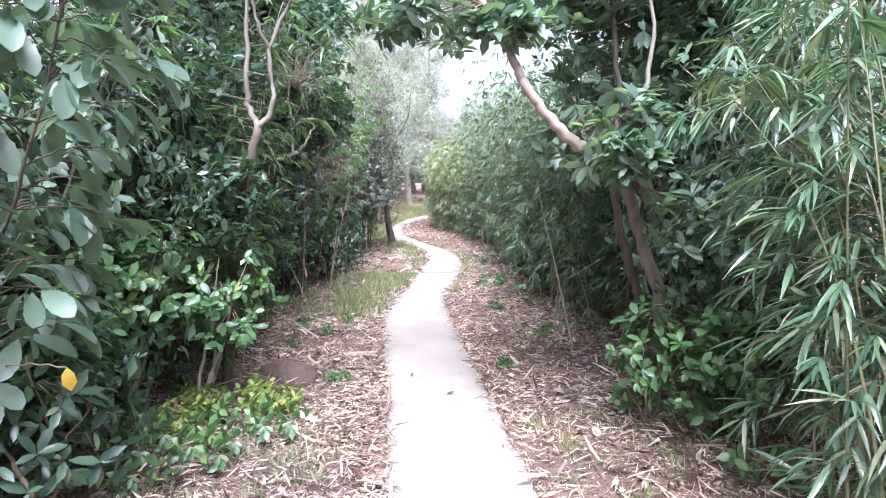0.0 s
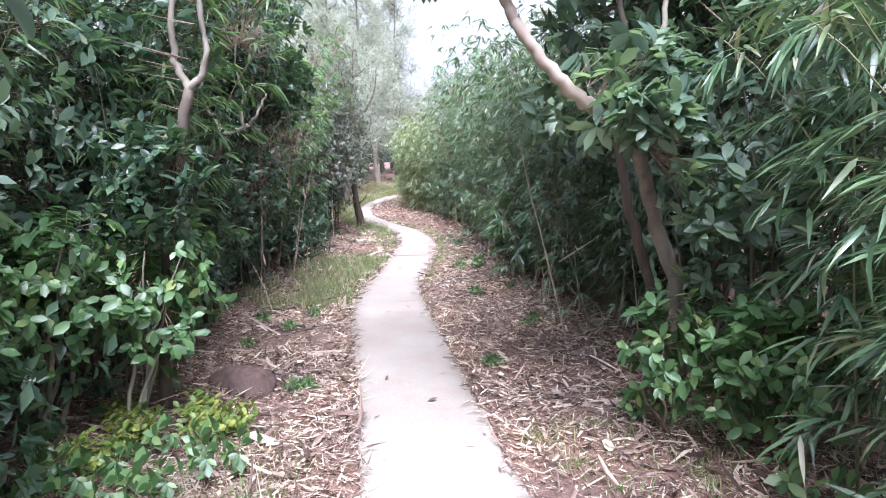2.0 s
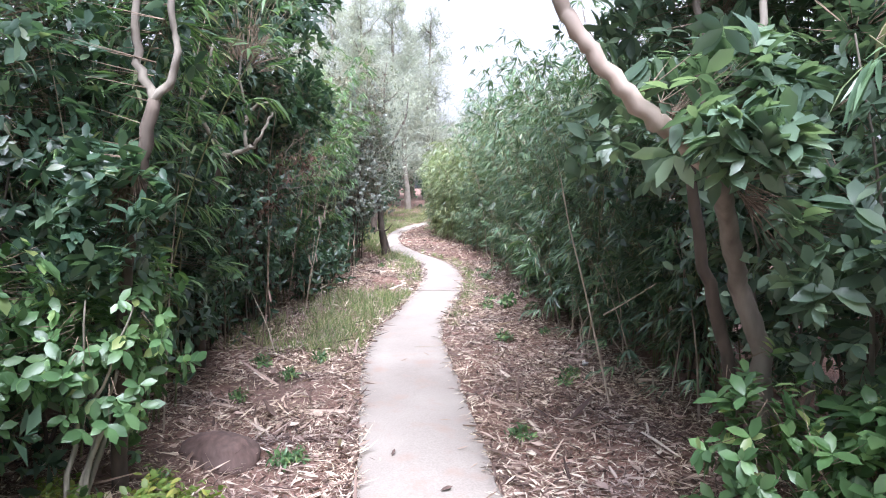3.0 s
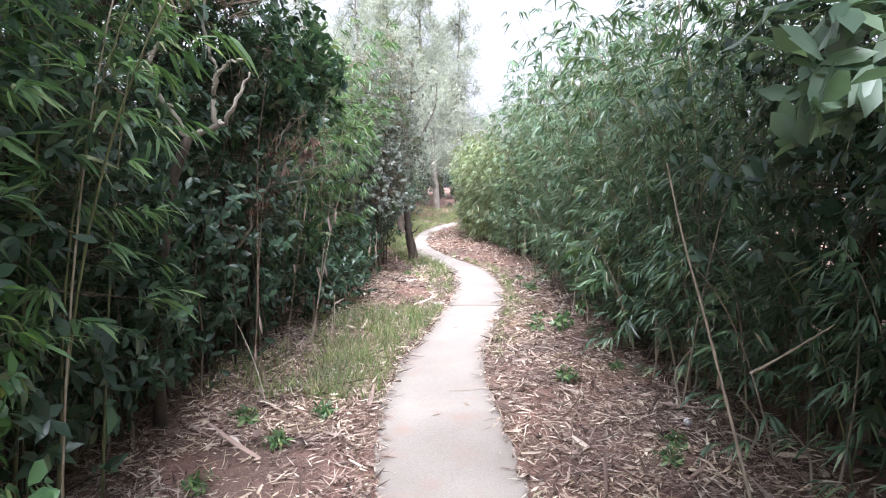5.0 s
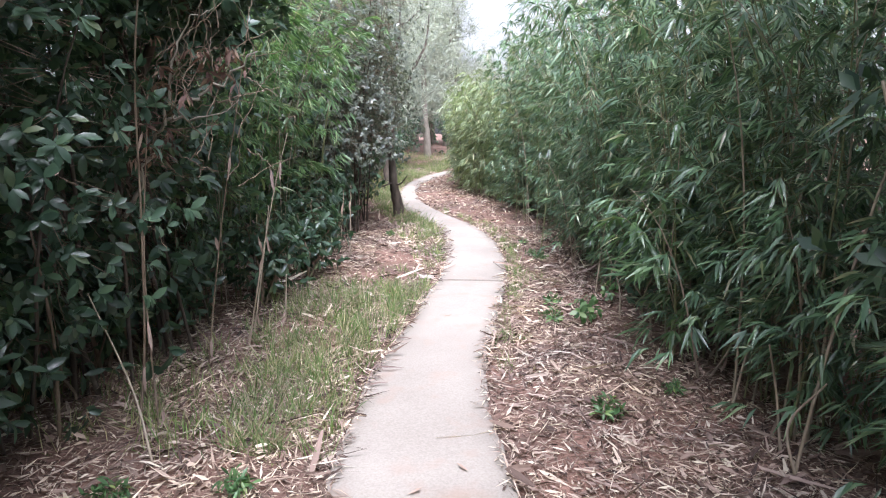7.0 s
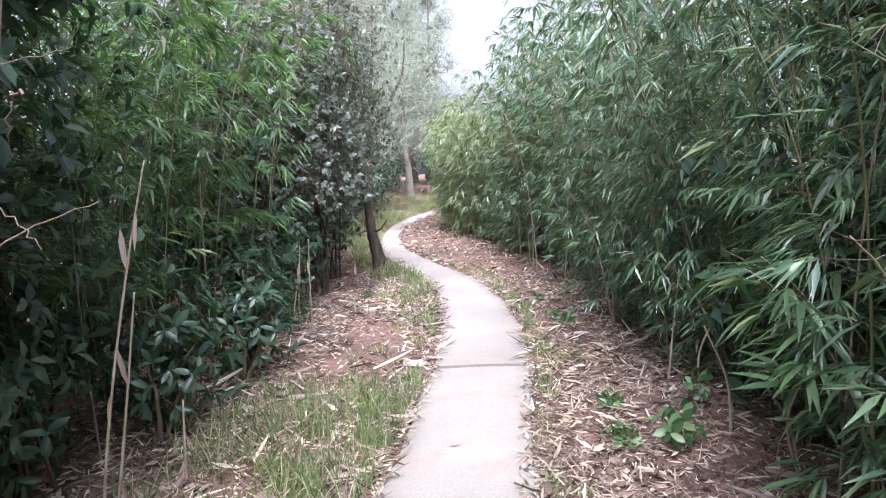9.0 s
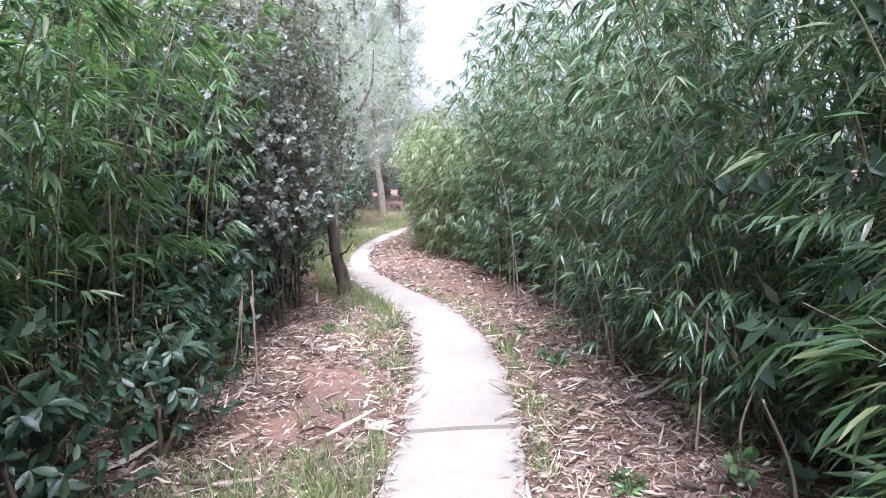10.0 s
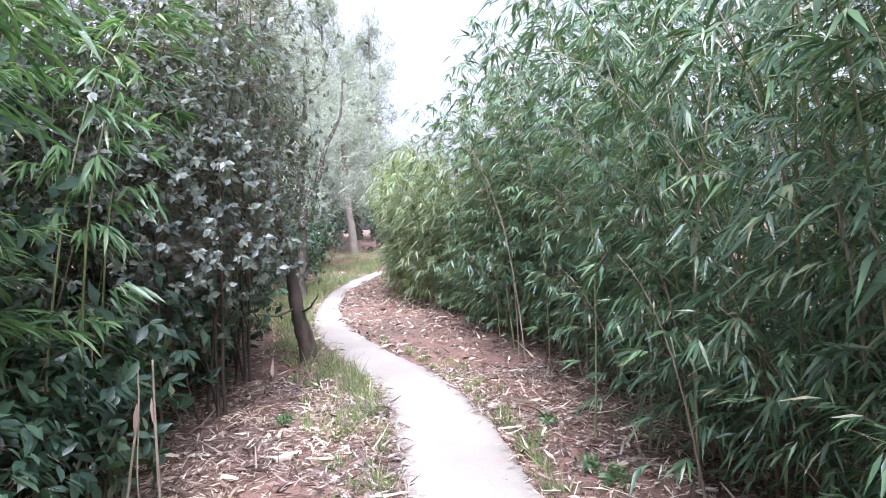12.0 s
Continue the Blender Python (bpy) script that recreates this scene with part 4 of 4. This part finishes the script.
cane([(-1.7, 8.3, -0.03), (-1.55, 8.25, 0.9), (-1.35, 8.2, 1.9)], 0.005, DRY, 3, 7, M_TWIG)
cane([(-1.5, 9.3, -0.03), (-1.48, 9.3, 0.4)], 0.008, DRY, 1, 8)
cane([(-1.68, 11.95, -0.03), (-1.6, 11.95, 0.4), (-1.56, 11.96, 0.62), (-1.55, 11.96, 0.8)], 0.007, DRY, 3, 9)
cane([(-1.56, 11.9, -0.03), (-1.58, 11.94, 0.3), (-1.56, 11.96, 0.58)], 0.005, DRY, 0, 14)
cane([(-1.47, 11.9, -0.03), (-1.465, 11.89, 0.45), (-1.45, 11.88, 0.86)], 0.009, DRY, 2, 10)
cane([(-2.05, 6.5, -0.03), (-2.06, 6.45, 0.6), (-2.1, 6.4, 1.3)], 0.012, "upright dry cane in the thicket", 1, 11)
cane([(-2.15, 6.4, -0.03), (-2.12, 6.4, 0.5)], 0.014, "upright dry cane in the thicket", 0, 12)
cane([(1.1, 5.7, 0.69), (1.22, 5.7, 0.76), (1.45, 5.72, 0.9)], 0.007, PALE, 0, 13)
r10 = np.random.default_rng(70)
for k in range(16):
    y = r10.uniform(6.0, 14.5)
    x = float(foot_right(y)) + r10.uniform(-0.12, 0.12)
    h = r10.uniform(0.2, 0.75)
    cane([(x, y, -0.03), (x + r10.normal(0, 0.05), y + r10.normal(0, 0.04), h * 0.5), (x + r10.normal(0, 0.1), y, h)], 0.008, "short dry stalk under the bamboo", int(r10.integers(0, 2)), 71 + k)
for k in range(9):
    y = r10.uniform(5.8, 14.0)
    x = float(foot_left(y)) + r10.uniform(0.0, 0.5)
    h = r10.uniform(0.4, 1.5)
    cane([(x, y, -0.03), (x + r10.normal(0, 0.06), y + r10.normal(0, 0.05), h * 0.5), (x + r10.normal(0.05, 0.12), y, h)], 0.009, "thin bare stem in the shade of the thicket", 0, 101 + k,
         M_BARK_DARK if k % 3 else M_TWIG)

# ---------------------------------------------------------------- verge: mound, stones, grass, litter


def boulder(name, label, category, at, size, material, seed):
    bm = bmesh.new()
    bmesh.ops.create_icosphere(bm, subdivisions=4, radius=1)
    noise.seed_set(seed)
    for v in bm.verts:
        k = 1 + 0.16 * noise.noise(v.co * 1.6) + 0.06 * noise.noise(v.co * 5) + 0.025 * noise.noise(v.co * 14)
        v.co = Vector((v.co.x * size[0], v.co.y * size[1], v.co.z * size[2])) * k
    me = bpy.data.meshes.new(name)
    bm.to_mesh(me)
    bm.free()
    me.polygons.foreach_set("use_smooth", np.full(len(me.polygons), True))
    me.materials.append(material)
    ob = new(name, me)
    ob.matrix_basis = at
    return tagged(ob, label, category)


M_MOUND = bark_material("brown_earth", (0.07, 0.045, 0.038), (0.15, 0.095, 0.078), 30.0, 0.95)
M_STONE = bark_material("pale_stone", (0.36, 0.3, 0.26), (0.52, 0.45, 0.4), 18.0, 0.9)
boulder("mound", "rounded brown earth mound beside the path", "mound", pose(-1.2, 4.95, 0.02, 0, 0, -25), (0.25, 0.17, 0.14), M_MOUND, 3)
boulder("stone", "flat pinkish stone beside the path", "stone", pose(-0.53, 11.05, 0.0, 0, 0, 20), (0.085, 0.06, 0.025), M_STONE, 5)
M_PAPER = bark_material("white_scrap", (0.7, 0.7, 0.68), (0.82, 0.82, 0.8), 40.0, 0.7)
boulder("paper_scrap", "crumpled white scrap on dry litter", "litter", pose(1.25, 6.9, 0.03, 20, 0, 40), (0.032, 0.026, 0.024), M_PAPER, 8)


def verge_points(r, n, y0, y1, inner=0.0, outer=0.45):
    """Random points on both verges between the path's edge and the feet of the hedges."""
    y = r.uniform(y0, y1, n)
    left = r.random(n) < (path_left(y) - foot_left(y) + outer) / (path_left(y) - foot_left(y) + foot_right(y) - path_right(y) + 2 * outer)
    f = r.random(n)
    xl = path_left(y) - inner - f * (path_left(y) - foot_left(y) + outer)
    xr = path_right(y) + inner + f * (foot_right(y) - path_right(y) + outer)
    return np.where(left, xl, xr), y


def litter(seed, n, y0, y1, length, width, label, lift=0.03, profile=LANCE_PLAIN):
    r = np.random.default_rng(seed)
    x, y = verge_points(r, n, y0, y1, -0.03)
    patch = np.sin(3.1 * x + 0.7 * y) + np.sin(1.3 * y - 2.2 * x + 2) + np.sin(2.9 * y + 1.9 * x)
    bare = ((x + 0.92) / 0.34) ** 2 + ((y - 11.8) / 0.85) ** 2 < 1 + 0.5 * np.sin(9 * x + 4 * y)
    bare |= ((x + 1.25) / 0.5) ** 2 + ((y - 6.2) / 0.35) ** 2 < 1
    keep = (r.random(n) < 0.85 + 0.15 * patch) & ~(bare & (r.random(n) < 0.8))
    x, y = x[keep], y[keep]
    m = len(x)
    a = r.uniform(0, 2 * np.pi, m)
    d = np.stack([np.cos(a), np.sin(a), r.normal(0.02, 0.16, m)], -1)
    z = np.maximum(ground_z(x, y), np.where((x > path_left(y)) & (x < path_right(y)), 0.006, -1)) + 0.008 + np.abs(r.normal(0, lift, m)) * 0.6
    g = Geo()
    ll = length * np.clip(r.lognormal(-0.25, 0.5, m), 0.25, 2.4)
    leaves(g, np.stack([x, y, z], -1), d, up_ways(r, m, 0.55), ll, width * np.clip(r.lognormal(-0.12, 0.42, m), 0.35, 2.2), profile, r.uniform(0.1, 0.5), r.normal(0.03, 0.28, m))
    ob = new("leaf_litter", g.mesh("leaf_litter", M_LITTER, False))
    tagged(ob, label, "litter", kind="stuff")


litter(601, 34000, 2.6, 9.0, 0.08, 0.0115, "thick carpet of dry pinkish-tan bamboo leaves")
litter(606, 46000, 2.6, 9.0, 0.075, 0.0062, "narrow dry bamboo leaf shreds and straw", 0.03)
litter(607, 30000, 9.0, 15.0, 0.08, 0.0072, "narrow dry bamboo leaf shreds and straw", 0.03)
litter(602, 22000, 9.0, 15.0, 0.09, 0.0135, "thick carpet of dry pinkish-tan bamboo leaves")
litter(603, 12000, 15.0, 30.0, 0.12, 0.02, "dry bamboo leaves around the far bend")
litter(605, 6000, -6.0, 2.6, 0.12, 0.02, "dry leaves on the ground at the start of the path")
litter(604, 3600, 2.6, 14.0, 0.15, 0.022, "broad pale dry bamboo sheaths lying about", 0.04, STRIP)


def litter_on_path(seed, n):
    r = np.random.default_rng(seed)
    y = r.uniform(3, 15, n)
    e = r.exponential(0.028, n) - 0.02
    side = r.random(n) < 0.5
    x = np.where(side, path_left(y) + e, path_right(y) - e)
    a = r.uniform(0, 2 * np.pi, n)
    g = Geo()
    leaves(g, np.stack([x, y, np.full(n, 0.012)], -1), np.stack([np.cos(a), np.sin(a), np.zeros(n)], -1), up_ways(r, n, 0.2), 0.06 * r.uniform(0.4, 1.5, n), 0.008 * r.uniform(0.5, 1.6, n), LANCE_PLAIN, 0.2, 0.05)
    tagged(new("leaf_litter", g.mesh("leaf_litter", M_LITTER, False)), "few dry leaves along the concrete edge", "litter", kind="stuff")


litter_on_path(610, 900)
for k, (x, y, a) in enumerate(((0.03, 4.58, 20), (-0.25, 5.0, 80), (0.12, 5.1, 10), (-0.1, 7.2, 140), (-0.35, 7.0, 30), (0.1, 6.9, 60), (-0.3, 9.6, 0))):
    g = Geo()
    leaves(g, np.zeros((1, 3)), np.array([(1.0, 0, 0)]), np.array([(0, 0, 1.0)]), 0.07, 0.018 if k else 0.034, OVAL, 0.4, -0.2)
    ob = new("dead_leaf", g.mesh("dead_leaf", M_MOUND if k < 2 else M_LITTER, False))
    ob.matrix_basis = pose(x, y, 0.012, 0, 0, a)
    tagged(ob, "single dead leaf lying on the concrete", "leaf", "leaves on the path")


def grass(seed, spots, blades, tall, label):
    """Grass in tufts round the given spots (x, y, spread)."""
    r = np.random.default_rng(seed)
    g = Geo()
    for x, y, s in spots:
        n = blades
        px, py = x + r.normal(0, s, n), y + r.normal(0, s, n)
        ok = (px < path_left(py) - 0.01) | (px > path_right(py) + 0.01)
        px, py = px[ok], py[ok]
        n = len(px)
        d = unit(np.stack([r.normal(0, 0.45, n), r.normal(0, 0.45, n), np.ones(n)], -1))
        ll = tall * r.uniform(0.35, 1.2, n)
        leaves(g, np.stack([px, py, ground_z(px, py) - 0.005], -1), d, unit(r.normal(0, 1, (n, 3)) + np.array((0, 0, 0.2))), ll, 0.0055 * r.uniform(0.7, 1.5, n), BLADE, 0.3, r.uniform(0.1, 0.6, n))
    tagged(new("grass", g.mesh("grass", M_GRASS, False)), label, "grass", kind="stuff")


r11 = np.random.default_rng(81)
spots = []
for k in range(230):
    y = r11.uniform(7.3, 10.6)
    x = float(path_left(y)) - 0.06 - abs(r11.normal(0, 0.58))
    spots.append((x, y, r11.uniform(0.015, 0.09)))
grass(82, spots, 22, 0.2, "yellowing green grass on the verge")
spots = []
for k in range(110):
    y = r11.uniform(10.5, 17)
    x = float(path_left(y)) - 0.05 - abs(r11.normal(0, 0.35)) if k % 3 else float(path_right(y)) + 0.05 + abs(r11.normal(0, 0.14))
    spots.append((x, y, r11.uniform(0.015, 0.04)))
grass(83, spots, 30, 0.13, "dry straggling grass along the path")
spots = [(float(path_right(y)) + abs(r11.normal(0.06, 0.08)), y, 0.03) for y in r11.uniform(8.5, 14, 60)]
grass(84, spots, 22, 0.1, "short dry grass at the concrete edge")
spots = [(r11.uniform(-1.7, -0.6), r11.uniform(2.9, 4.4), 0.06) for k in range(50)] + [(r11.uniform(0.6, 1.5), r11.uniform(3.0, 4.2), 0.05) for k in range(26)]
grass(85, spots, 26, 0.1, "thin dry grass among fallen leaves")
spots = [(float(path_left(y)) - 0.08 - abs(r11.normal(0, 0.3)), y, 0.04) for y in r11.uniform(13.2, 17.5, 60)]
grass(87, spots, 26, 0.22, "taller green and tan grass round the dark trunk")
spots = [(float(path_left(y)) - 0.05 - abs(r11.normal(0, 0.7)), y, 0.12) for y in r11.uniform(17.5, 34, 170)] + [(r11.uniform(-4.5, -0.5), r11.uniform(29, 38), 0.2) for k in range(90)]
grass(86, spots, 70, 0.26, "tan grass beyond the bend")
